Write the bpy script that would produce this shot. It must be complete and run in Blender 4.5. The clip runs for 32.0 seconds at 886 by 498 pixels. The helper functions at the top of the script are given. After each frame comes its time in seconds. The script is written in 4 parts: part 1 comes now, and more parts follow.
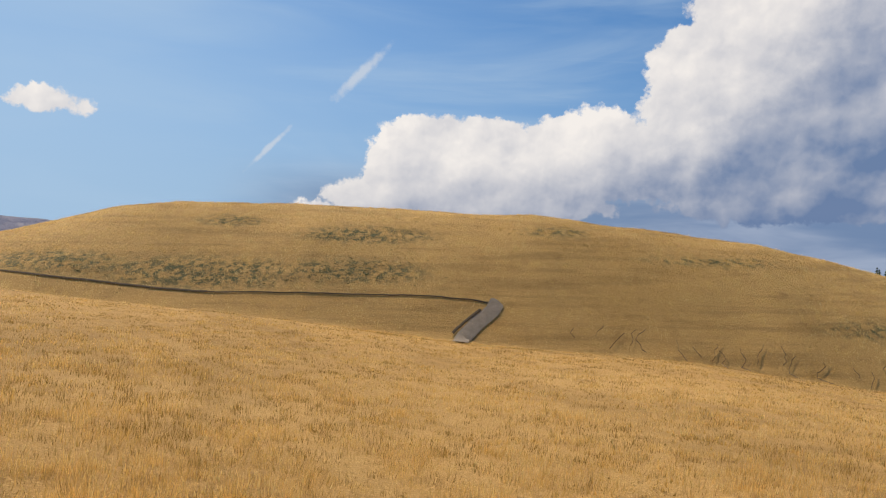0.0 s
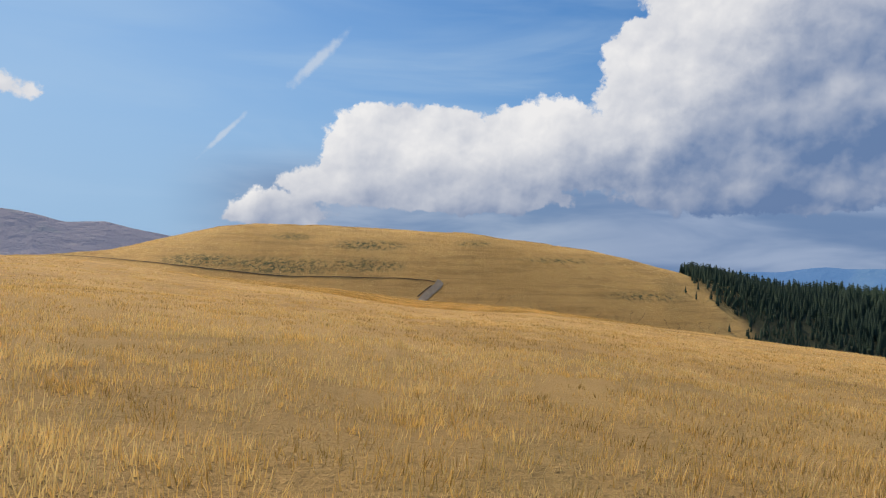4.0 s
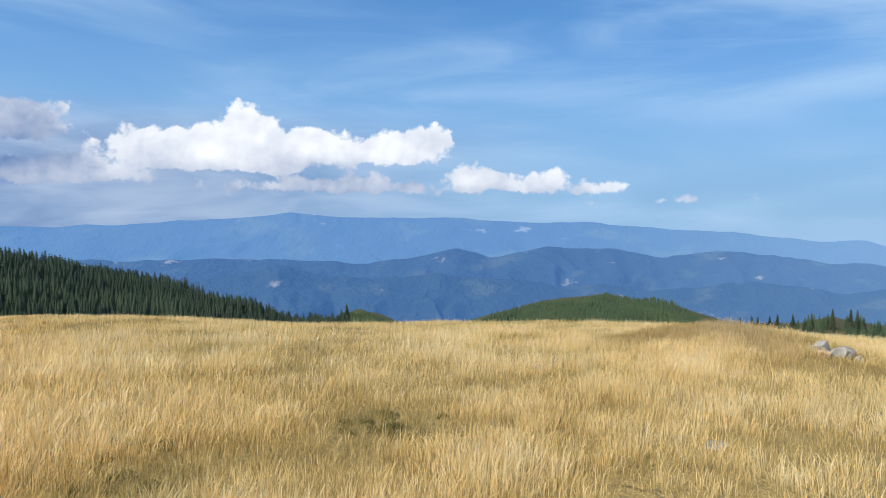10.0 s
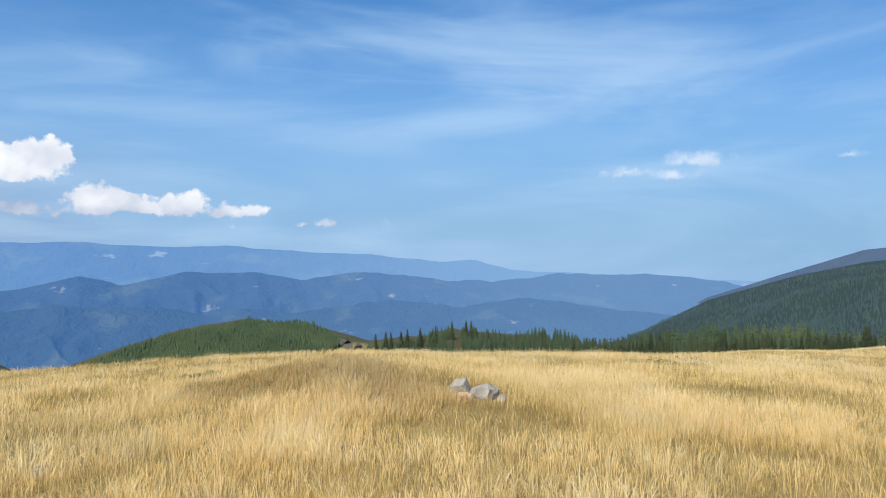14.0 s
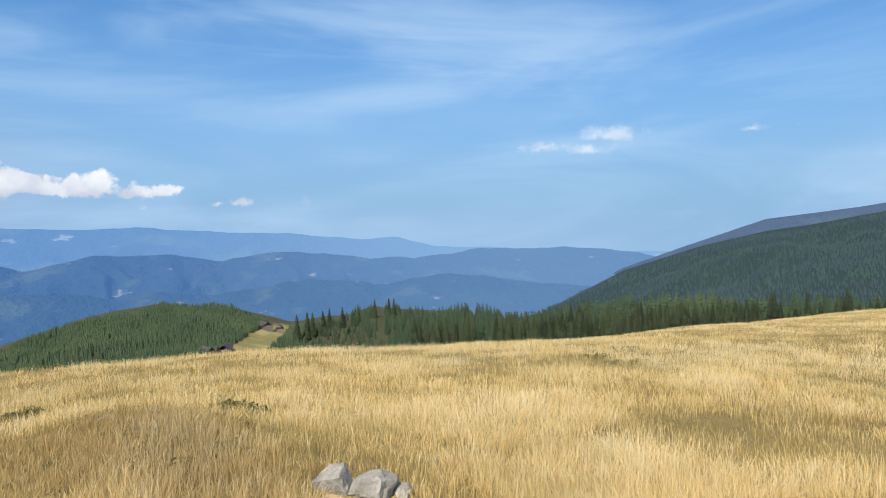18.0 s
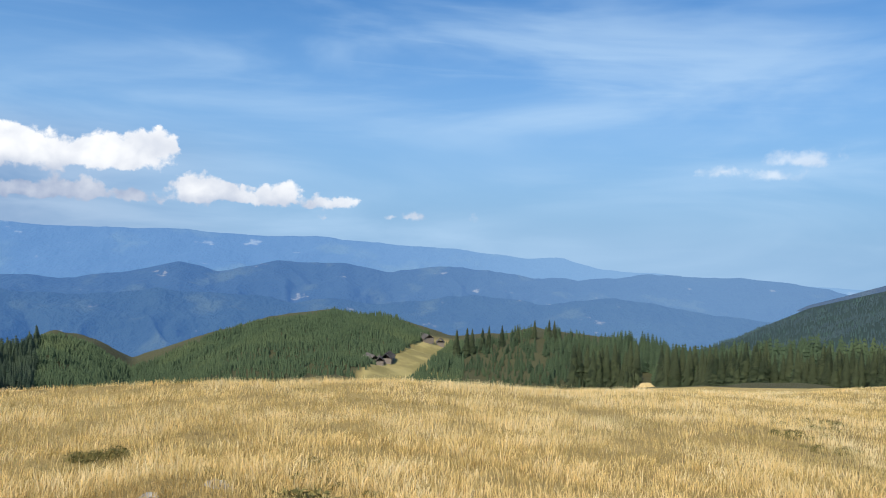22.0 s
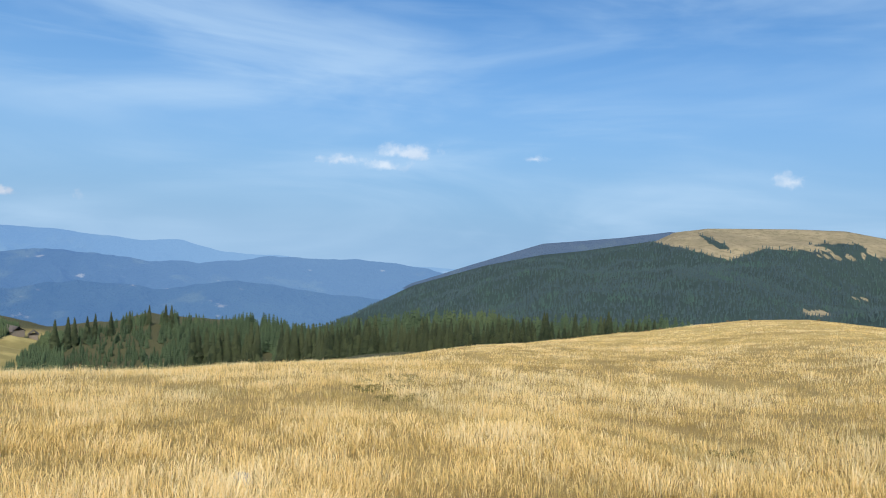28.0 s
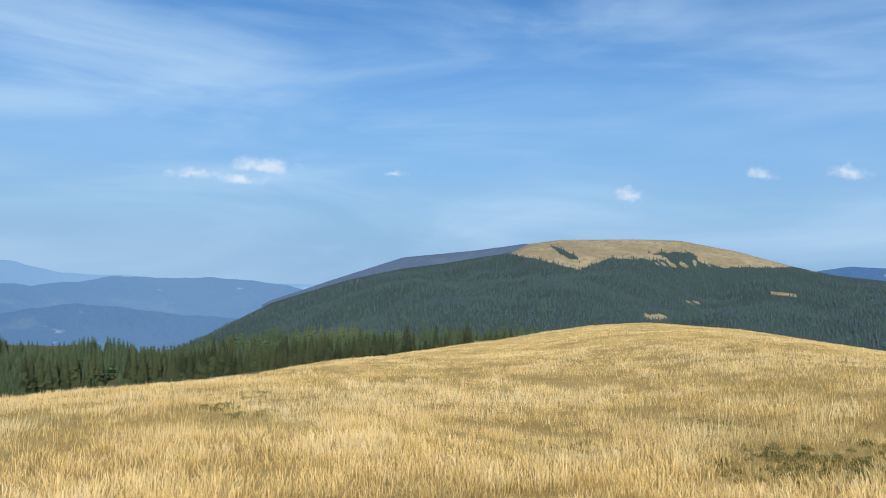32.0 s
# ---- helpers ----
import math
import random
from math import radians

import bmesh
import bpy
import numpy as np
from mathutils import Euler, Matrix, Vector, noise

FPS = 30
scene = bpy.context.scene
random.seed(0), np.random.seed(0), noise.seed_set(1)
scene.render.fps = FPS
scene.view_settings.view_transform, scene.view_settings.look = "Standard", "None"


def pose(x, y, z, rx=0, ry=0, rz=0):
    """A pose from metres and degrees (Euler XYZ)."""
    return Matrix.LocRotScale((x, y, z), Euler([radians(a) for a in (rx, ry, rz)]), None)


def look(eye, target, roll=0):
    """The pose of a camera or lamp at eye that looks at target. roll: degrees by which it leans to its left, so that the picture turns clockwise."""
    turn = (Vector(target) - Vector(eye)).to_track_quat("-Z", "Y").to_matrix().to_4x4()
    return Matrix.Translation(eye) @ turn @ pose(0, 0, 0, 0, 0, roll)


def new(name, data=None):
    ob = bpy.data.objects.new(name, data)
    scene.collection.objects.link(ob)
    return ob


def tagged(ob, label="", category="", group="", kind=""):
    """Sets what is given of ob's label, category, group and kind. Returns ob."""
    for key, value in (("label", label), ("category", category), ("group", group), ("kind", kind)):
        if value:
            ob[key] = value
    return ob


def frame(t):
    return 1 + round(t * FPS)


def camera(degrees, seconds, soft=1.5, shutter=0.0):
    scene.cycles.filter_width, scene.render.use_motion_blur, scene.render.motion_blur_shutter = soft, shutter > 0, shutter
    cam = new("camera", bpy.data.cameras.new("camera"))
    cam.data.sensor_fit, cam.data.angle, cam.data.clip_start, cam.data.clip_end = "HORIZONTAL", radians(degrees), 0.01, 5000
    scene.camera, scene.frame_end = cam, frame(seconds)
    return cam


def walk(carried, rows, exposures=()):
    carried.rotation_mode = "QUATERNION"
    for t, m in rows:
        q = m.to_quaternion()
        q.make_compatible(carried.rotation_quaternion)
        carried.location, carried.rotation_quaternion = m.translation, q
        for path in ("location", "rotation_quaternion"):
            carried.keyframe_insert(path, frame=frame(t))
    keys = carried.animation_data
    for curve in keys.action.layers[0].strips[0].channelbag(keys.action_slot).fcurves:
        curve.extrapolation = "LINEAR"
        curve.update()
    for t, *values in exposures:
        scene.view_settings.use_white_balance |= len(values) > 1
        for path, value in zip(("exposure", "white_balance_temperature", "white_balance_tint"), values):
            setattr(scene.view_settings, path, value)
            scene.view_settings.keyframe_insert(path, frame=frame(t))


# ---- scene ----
cam = camera(63.0, 32.0, soft=1.05)
# seconds, x, y, z, heading, pitch, roll
ROWS = [
    (0, 7.38, 76.64, -1.06, -3.53, 1.82, 1.19),
    (0.5, 7.38, 76.64, -1.06, -3.65, 1.70, 1.19),
    (1, 7.38, 76.64, -1.06, -4.95, 1.74, 1.19),
    (1.5, 7.38, 76.64, -1.06, -5.92, 1.98, 1.19),
    (2, 7.38, 76.64, -1.06, -6.35, 2.25, 1.18),
    (2.2, 7.38, 76.64, -1.06, -6.35, 2.27, 1.19),
    (2.35, 7.14, 74.18, -1.02, -6.36, 2.31, 1.20),
    (2.5, 6.64, 68.97, -0.95, -6.37, 2.37, 1.21),
    (2.7, 5.93, 61.57, -0.85, -6.44, 2.19, 1.21),
    (2.9, 5.22, 54.16, -0.75, -6.51, 2.01, 1.22),
    (3.1, 4.50, 46.76, -0.65, -6.58, 1.83, 1.22),
    (3.3, 3.79, 39.35, -0.54, -6.65, 1.65, 1.22),
    (3.5, 3.08, 31.95, -0.44, -6.72, 1.47, 1.22),
    (3.7, 2.36, 24.54, -0.34, -6.79, 1.30, 1.22),
    (3.9, 1.65, 17.14, -0.24, -6.86, 1.12, 1.23),
    (4.1, 0.94, 9.73, -0.13, -6.93, 0.94, 1.23),
    (4.3, 0.22, 2.33, -0.03, -7.00, 0.76, 1.23),
    (4.4, 0.00, 0.00, 0.00, -7.07, 0.58, 1.23),
    (4.5, 0.00, -0.00, -0.00, -7.07, 0.58, 1.23),
    (5, 0.00, -0.00, -0.00, -7.88, 0.18, 1.13),
    (5.5, 0.00, -0.00, -0.00, -18.27, 0.06, 1.04),
    (6, 0.00, -0.00, -0.00, -31.13, -0.41, 0.96),
    (6.5, 0.08, -0.11, -0.00, -40.21, -0.49, 0.90),
    (7, 0.16, -0.19, -0.00, -49.05, -0.47, 1.34),
    (7.5, 0.26, -0.21, 0.01, -58.19, -0.75, 0.85),
    (8, 0.39, -0.14, 0.02, -67.41, -1.33, 0.40),
    (8.5, 0.51, -0.03, 0.03, -74.53, -1.65, 0.23),
    (9, 0.64, -0.02, 0.01, -76.82, -1.81, -0.32),
    (9.5, 0.85, -0.06, -0.01, -79.73, -1.95, 0.04),
    (10, 1.12, -0.07, -0.04, -84.50, -2.24, 0.19),
    (10.5, 1.38, -0.09, -0.04, -87.04, -2.29, 0.06),
    (11, 1.70, -0.21, -0.08, -87.32, -2.04, -0.46),
    (11.5, 2.07, -0.32, -0.11, -89.21, -2.03, 0.02),
    (12, 2.53, -0.47, -0.10, -96.60, -2.40, -1.79),
    (12.5, 2.90, -0.66, -0.14, -99.84, -2.13, -2.36),
    (13, 3.33, -0.81, -0.20, -107.38, 3.75, -2.02),
    (13.5, 3.82, -1.01, -0.25, -110.45, 1.33, -1.17),
    (14, 4.27, -1.17, -0.22, -112.28, -0.38, -0.20),
    (14.5, 4.72, -1.34, -0.20, -117.43, -0.60, -0.62),
    (16.5, 5.63, -1.84, -0.10, -115.60, -2.50, -2.57),
    (17, 6.08, -2.11, -0.01, -118.84, -2.55, -2.34),
    (17.5, 6.42, -2.48, -0.04, -118.81, -2.99, -2.43),
    (18, 6.82, -2.66, -0.06, -118.45, -2.32, -1.32),
    (18.5, 7.19, -2.82, -0.06, -117.33, -2.47, -0.96),
    (19, 7.64, -3.12, -0.09, -113.16, -2.81, 0.28),
    (19.5, 7.93, -3.32, -0.11, -112.18, -3.39, 0.20),
    (20, 8.27, -3.51, -0.11, -111.50, -3.30, 0.23),
    (20.5, 8.53, -3.75, -0.14, -109.00, -3.46, 0.13),
    (21, 8.69, -3.84, -0.09, -107.63, -3.63, 0.08),
    (21.5, 8.64, -3.84, 0.09, -106.35, -1.10, 1.32),
    (22, 8.64, -3.83, 0.19, -105.47, -0.82, 1.50),
    (22.5, 8.72, -3.82, 0.18, -105.03, -1.07, 1.57),
    (23, 8.76, -3.80, 0.15, -104.77, -1.18, 1.40),
    (23.5, 8.74, -3.80, 0.14, -104.65, -1.33, 1.45),
    (24, 8.74, -3.81, 0.15, -106.24, -1.88, 1.28),
    (24.5, 8.72, -3.81, 0.16, -109.76, -2.13, 1.11),
    (25, 8.77, -3.86, 0.16, -113.31, -2.26, 0.88),
    (25.5, 8.78, -3.93, 0.14, -118.75, -2.24, 1.08),
    (27.5, 8.73, -4.39, -0.05, -128.95, -1.59, 2.09),
    (28, 8.69, -4.60, -0.15, -134.74, -1.23, 2.40),
    (28.5, 8.72, -4.71, -0.24, -138.04, -1.02, 2.21),
    (29, 8.71, -4.87, -0.30, -141.34, -0.06, 2.21),
    (29.5, 8.67, -4.91, -0.37, -144.00, 0.28, 1.67),
    (30, 8.70, -5.00, -0.40, -145.65, 0.34, 1.38),
    (30.5, 8.80, -5.19, -0.36, -147.33, 0.35, 1.59),
    (31, 8.72, -5.08, -0.35, -147.13, 0.45, 1.56),
    (31.5, 8.60, -4.85, -0.31, -146.91, 0.36, 1.31),
    (32, 8.49, -4.66, -0.23, -145.70, 0.26, 1.41),
]

walk(cam, [(t, pose(x, y, z, 90 + pitch, 0, heading) @ pose(0, 0, 0, 0, 0, roll)) for t, x, y, z, heading, pitch, roll in ROWS],
     exposures=[(0.0, 0.0, 7150, 13), (2.2, 0.0, 7150, 13), (4.4, -0.05, 6600, 11), (6.0, 0.02, 6350, 10), (8.0, 0.24, 6280, 10), (11.0, 0.27, 6350, 10), (19.0, 0.30, 6500, 10), (32.0, 0.30, 6600, 10)])

# ---------------------------------------------------------------- small mathematics
RAD = math.pi / 180


def toward(az, el=0.0):
    """Unit vector for a heading (degrees, left of +y positive) and an elevation."""
    a, e = az * RAD, el * RAD
    return Vector((-math.sin(a) * math.cos(e), math.cos(a) * math.cos(e), math.sin(e)))


def smooth(a, b, v):
    s = np.clip((v - a) / (b - a), 0, 1)
    return s * s * (3 - 2 * s)


GRID = np.random.RandomState(7).rand(128, 128)


def vnoise(x, y):
    """Smooth value noise, 0 to 1, one cell a unit."""
    xi, yi = np.floor(x).astype(int), np.floor(y).astype(int)
    fx, fy = x - xi, y - yi
    fx, fy = fx * fx * (3 - 2 * fx), fy * fy * (3 - 2 * fy)
    g = lambda i, j: GRID[(xi + i) % 128, (yi + j) % 128]
    return (g(0, 0) * (1 - fx) + g(1, 0) * fx) * (1 - fy) + (g(0, 1) * (1 - fx) + g(1, 1) * fx) * fy


def fbm(x, y, octaves=4):
    total, amp, norm = 0.0, 1.0, 0.0
    for k in range(octaves):
        total = total + amp * vnoise(x * 2 ** k + 17.3 * k, y * 2 ** k + 5.1 * k)
        norm += amp
        amp *= 0.5
    return total / norm


# ---------------------------------------------------------------- light
SUN_AZ, SUN_EL = 42.0, 50.0
sun = new("sun", bpy.data.lights.new("sun", "SUN"))
sun.data.energy, sun.data.angle, sun.data.color = 5.0, radians(0.6), (1.0, 0.92, 0.80)
sun.matrix_world = look((0, 0, 400), tuple(Vector((0, 0, 400)) - toward(SUN_AZ, SUN_EL) * 10))


class Nodes:
    """Short hand for a node tree."""

    def __init__(self, tree):
        self.tree = tree
        tree.nodes.clear()

    def add(self, kind, **values):
        node = self.tree.nodes.new(kind)
        for key, value in values.items():
            setattr(node, key, value)
        return node

    def put(self, socket, value):
        if isinstance(value, bpy.types.NodeSocket):
            self.tree.links.new(value, socket)
        elif value is not None:
            if socket.type == "RGBA" and len(value) == 3:
                value = (*value, 1)
            socket.default_value = value

    def math(self, op, a, b=None, c=None, clamp=False):
        node = self.add("ShaderNodeMath", operation=op, use_clamp=clamp)
        for k, v in enumerate((a, b, c)):
            if v is not None:
                self.put(node.inputs[k], v)
        return node.outputs[0]

    def vec(self, op, a, b=None, c=None):
        node = self.add("ShaderNodeVectorMath", operation=op)
        for k, v in enumerate((a, b, c)):
            if v is not None:
                if op == "SCALE" and k == 1:
                    self.put(node.inputs["Scale"], v)
                else:
                    self.put(node.inputs[k], v)
        return node.outputs["Value" if op in ("LENGTH", "DOT_PRODUCT", "DISTANCE") else "Vector"]

    def mix(self, fac, a, b, blend="MIX"):
        node = self.add("ShaderNodeMix", data_type="RGBA", blend_type=blend)
        self.put(node.inputs[0], fac)
        self.put(node.inputs[6], a)
        self.put(node.inputs[7], b)
        return node.outputs[2]

    def step(self, lo, hi, v):
        node = self.add("ShaderNodeMapRange", interpolation_type="SMOOTHSTEP")
        self.put(node.inputs[0], v)
        for k, x in ((1, lo), (2, hi), (3, 0.0), (4, 1.0)):
            self.put(node.inputs[k], x)
        return node.outputs[0]

    def noise(self, vector, scale, detail=4.0, rough=0.55, distort=0.0, out=0):
        node = self.add("ShaderNodeTexNoise")
        self.put(node.inputs["Vector"], vector)
        node.inputs["Scale"].default_value, node.inputs["Detail"].default_value = scale, detail
        node.inputs["Roughness"].default_value, node.inputs["Distortion"].default_value = rough, distort
        return node.outputs[out]


# ---------------------------------------------------------------- sky
# cumulus lobes: heading, elevation, half width, half height (degrees)
LOBES = [
    (-4.5, 9.3, 8.80, 4.60), (-1.5, 11, 4.00, 2.80), (1.8, 6.4, 4.60, 2.80), (6, 3.9, 4.60, 1.90), (-15, 10, 8.00, 4.30), (-31, 13.5, 13.00, 8.00), (-22.5, 16, 4.00, 4.50),
    (-28, 20.5, 6.50, 5.50), (-37, 18, 7.00, 6.00), (-42, 9.5, 6.00, 3.00), (-45.4, 14.2, 3.02, 2.25), (-43.3, 12.2, 1.73, 1.57),
    (-51, 7.2, 7.02, 2.14), (-67.5, 5.3, 10.80, 1.91),
    (-62, 5.9, 3.24, 1.24), (-66.5, 5.7, 5.40, 2.03), (-69.5, 6.9, 3.46, 2.81), (-74, 5.9, 4.32, 1.80), (-80.5, 5.7, 3.89, 1.12), (-83.2, 6.6, 2.05, 1.35), (-76, 2.9, 9.0, 0.7), (-103, 1.7, 4.0, 0.32),
    (-86.5, 3.4, 1.84, 1.12), (-89.5, 3, 2.38, 0.68), (-92.5, 3.1, 2.16, 0.90), (-96.5, 2.8, 2.38, 0.56), (-57, 3.8, 5.40, 1.01),
    (-126.4, 5.9, 1.94, 0.85), (-131.9, 6.5, 2.27, 0.85), (-130.4, 5.2, 3.24, 0.68), (-141.5, 6.25, 3.02, 0.45),
    (-160.3, 4.85, 1.62, 0.85), (-169.5, 6.45, 1.62, 0.79), (-174.8, 6.45, 1.94, 0.74), (26, 11.5, 3.67, 1.24), (-7.5, 6.2, 11.0, 3.2), (-31, 8.5, 14.0, 4.6),
]
world = bpy.data.worlds.new("sky")
scene.world = world
world.use_nodes = True
W = Nodes(world.node_tree)


def cloud_group():
    """Cumulus density at a (heading, elevation, 0) place with noise from the direction."""
    g = bpy.data.node_groups.new("cumulus", "ShaderNodeTree")
    g.interface.new_socket("Place", in_out="INPUT", socket_type="NodeSocketVector")
    g.interface.new_socket("Density", in_out="OUTPUT", socket_type="NodeSocketFloat")
    g.interface.new_socket("Bulk", in_out="OUTPUT", socket_type="NodeSocketFloat")
    n = Nodes(g)
    inp, out = n.add("NodeGroupInput"), n.add("NodeGroupOutput")
    place = inp.outputs[0]
    warp = n.noise(place, 0.42, 5.0, 0.6, out=1)
    place2 = n.vec("MULTIPLY_ADD", n.vec("SUBTRACT", warp, (0.5, 0.5, 0.5)), (2.0, 1.4, 0.0), place)
    best = None
    for u, v, a, b in LOBES:
        if b < 2.3:
            a, b = (a * 1.2, b * 1.45) if u < -110 else (a * 1.4, b * 1.75) if b < 1.2 else (a * 1.1, b * 1.25)
        low = 1.9 if b < 4 else 1.2
        off = n.vec("SUBTRACT", place2, (u, v - 0.28 * b, 0))
        off = n.vec("MAXIMUM", n.vec("MULTIPLY", off, (1 / a, 1 / b, 0)), n.vec("MULTIPLY", off, (-1 / a, -low / b, 0)))
        d = n.vec("LENGTH", off)
        d = n.math("MULTIPLY_ADD", d, -b, b)
        best = d if best is None else n.math("SMOOTH_MAX", best, d, 0.5)
    puff = n.add("ShaderNodeTexVoronoi", feature="SMOOTH_F1")
    n.put(puff.inputs["Vector"], place2)
    puff.inputs["Scale"].default_value = 0.55
    puff.inputs["Detail"].default_value = 3.0
    puff.inputs["Roughness"].default_value = 0.55
    fine = n.noise(place, 0.9, 6.0, 0.55)
    d = n.math("MULTIPLY_ADD", best, 0.5, 0.12)
    bulk = n.math("ADD", d, n.math("MULTIPLY", n.math("SUBTRACT", 0.45, puff.outputs["Distance"]), 0.55))
    frayed = n.noise(place, 2.6, 5.0, 0.6)
    d = n.math("ADD", bulk, n.math("MULTIPLY", n.math("SUBTRACT", fine, 0.5), 0.36))
    d = n.math("ADD", d, n.math("MULTIPLY", n.math("SUBTRACT", frayed, 0.5), 0.24))
    n.put(out.inputs[0], d)
    n.put(out.inputs[1], n.math("ADD", bulk, n.math("MULTIPLY", n.math("SUBTRACT", fine, 0.5), 0.2)))
    return g


coord = W.add("ShaderNodeTexCoord")
view = W.vec("NORMALIZE", coord.outputs["Generated"])
xyz = W.add("ShaderNodeSeparateXYZ")
W.put(xyz.inputs[0], view)
# heading is counted from a seam behind the walker
turned = W.add("ShaderNodeVectorRotate", rotation_type="Z_AXIS")
W.put(turned.inputs["Vector"], view)
turned.inputs["Angle"].default_value = radians(75)
txyz = W.add("ShaderNodeSeparateXYZ")
W.put(txyz.inputs[0], turned.outputs[0])
head = W.math("MULTIPLY_ADD", W.math("ARCTAN2", W.math("MULTIPLY", txyz.outputs[0], -1.0), txyz.outputs[1]), 180 / math.pi, -75.0)
elev = W.math("MULTIPLY", W.math("ARCSINE", xyz.outputs[2]), 180 / math.pi)
place = W.add("ShaderNodeCombineXYZ")
W.put(place.inputs[0], head)
W.put(place.inputs[1], elev)
place = place.outputs[0]
cumulus = cloud_group()


def sample(offset):
    node = W.add("ShaderNodeGroup", node_tree=cumulus)
    W.put(node.inputs[0], W.vec("ADD", place, offset) if offset else place)
    return node.outputs


here, sunward = sample(None), sample((1.3, 2.2, 0.0))
dens = here[0]
sky = W.add("ShaderNodeTexSky", sky_type="NISHITA", sun_disc=False)
sky.sun_elevation, sky.sun_rotation = radians(SUN_EL), radians(-SUN_AZ)
sky.altitude, sky.air_density, sky.dust_density, sky.ozone_density = 1800.0, 1.0, 0.6, 2.0
SKY = 0.082
air = W.vec("MULTIPLY", sky.outputs[0], (0.42 * SKY, 1.02 * SKY, 1.46 * SKY))
# high thin cirrus: streaks drawn out along a slanted wind
streak = W.vec("MULTIPLY", W.vec("ADD", place, W.vec("MULTIPLY", place, (0.0, 0.0, 0.0))), (0.035, 0.16, 0.0))
tilt = W.add("ShaderNodeVectorRotate", rotation_type="Z_AXIS")
W.put(tilt.inputs["Vector"], streak)
tilt.inputs["Angle"].default_value = radians(-9)
wisps = W.noise(tilt.outputs[0], 1.15, 5.0, 0.52, 0.6)
veil = W.noise(tilt.outputs[0], 0.7, 3.0, 0.5)
combed = W.noise(W.vec("MULTIPLY", tilt.outputs[0], (1.0, 3.2, 1.0)), 1.6, 6.0, 0.6, 1.1)
thin = W.math("MULTIPLY", W.step(0.36, 0.74, wisps), W.step(0.22, 0.62, veil))
thin = W.math("ADD", thin, W.math("MULTIPLY", W.step(0.48, 0.80, combed), W.math("MULTIPLY", W.step(0.30, 0.66, veil), 0.20)), clamp=True)
haze = W.step(24.0, -1.0, elev)
pale = W.mix(W.math("MULTIPLY", haze, 0.96), air, (0.232, 0.388, 0.596))
pale = W.mix(W.math("MULTIPLY", thin, 0.60), pale, (0.43, 0.60, 0.79))
# the sky pales towards the sun
pale = W.mix(W.math("MULTIPLY", W.math("MULTIPLY", W.step(-24.0, 30.0, head), W.step(45.0, 8.0, elev)), 0.75), pale, (0.37, 0.575, 0.83))
# blue-grey layer of low cloud over the valley
flat = W.vec("MULTIPLY", place, (0.075, 0.34, 0.0))
layer = W.noise(flat, 1.0, 4.0, 0.52, 0.5)
sector = W.math("MULTIPLY", W.step(-98.0, -62.0, head), W.step(16.0, 4.0, head))
band = W.math("MULTIPLY", W.math("MULTIPLY", sector, W.step(9.5, 5.0, elev)), 1.0)
low = W.mix(W.step(0.34, 0.70, layer), (0.17, 0.265, 0.45), (0.40, 0.48, 0.62))
rain = W.mix(W.step(0.36, 0.74, layer), (0.125, 0.21, 0.40), (0.33, 0.41, 0.58))
low = W.mix(W.math("MULTIPLY", W.step(-12.0, -24.0, head), W.step(-66.0, -44.0, head)), low, rain)
pale = W.mix(W.math("MULTIPLY", band, 0.85), pale, low)
# two short vapour streaks
for centre, lean, scale in (((3.3, 15.2, 0), 44, (1 / 3.8, 1 / 0.55, 0)), ((10.2, 9.3, 0), 46, (1 / 3.0, 1 / 0.28, 0))):
    spun = W.add("ShaderNodeVectorRotate", rotation_type="Z_AXIS")
    W.put(spun.inputs["Vector"], W.vec("SUBTRACT", place, centre))
    spun.inputs["Angle"].default_value = radians(lean)
    d = W.math("SUBTRACT", 1.0, W.vec("LENGTH", W.vec("MULTIPLY", spun.outputs[0], scale)))
    d = W.math("ADD", d, W.math("MULTIPLY", W.math("SUBTRACT", W.noise(place, 1.1, 5.0, 0.6), 0.5), 1.2))
    pale = W.mix(W.math("MULTIPLY", W.step(0.0, 0.8, d), 0.6), pale, (0.62, 0.70, 0.80))
# cumulus with bright sunny flanks and blue-grey bases
amount = W.step(0.0, W.math("MULTIPLY_ADD", W.step(-98.0, -112.0, head), 0.28, 0.21), dens)
lit = W.math("SUBTRACT", here[1], sunward[1])
# level under which the cloud lies in its own shade
drift = W.add("ShaderNodeSeparateXYZ")
W.put(drift.inputs[0], W.vec("MULTIPLY_ADD", W.vec("SUBTRACT", W.noise(place, 0.22, 5.0, 0.6, out=1), (0.5, 0.5, 0.5)), (9.0, 6.0, 0.0), place))
head_w, elev_w = drift.outputs[0], drift.outputs[1]
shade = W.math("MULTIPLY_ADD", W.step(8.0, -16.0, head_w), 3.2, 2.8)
shade = W.math("MULTIPLY_ADD", W.step(-14.0, -46.0, head_w), 18.0, shade)
shade = W.math("MULTIPLY_ADD", W.step(-41.5, -44.5, head_w), -15.0, shade)
shade = W.math("MULTIPLY_ADD", W.step(-54.0, -60.0, head_w), -6.0, shade)
shade = W.math("MULTIPLY_ADD", W.step(-80.0, -90.0, head), -1.8, shade)
soft = W.math("MULTIPLY_ADD", W.step(-52.0, -44.0, head), 0.9, 1.3)
tone = W.math("DIVIDE", W.math("SUBTRACT", elev_w, shade), soft)
glow = W.math("MULTIPLY_ADD", W.step(-1.9, 2.3, tone), 0.57, 0.18)
glow = W.math("MULTIPLY_ADD", lit, 0.11, glow)
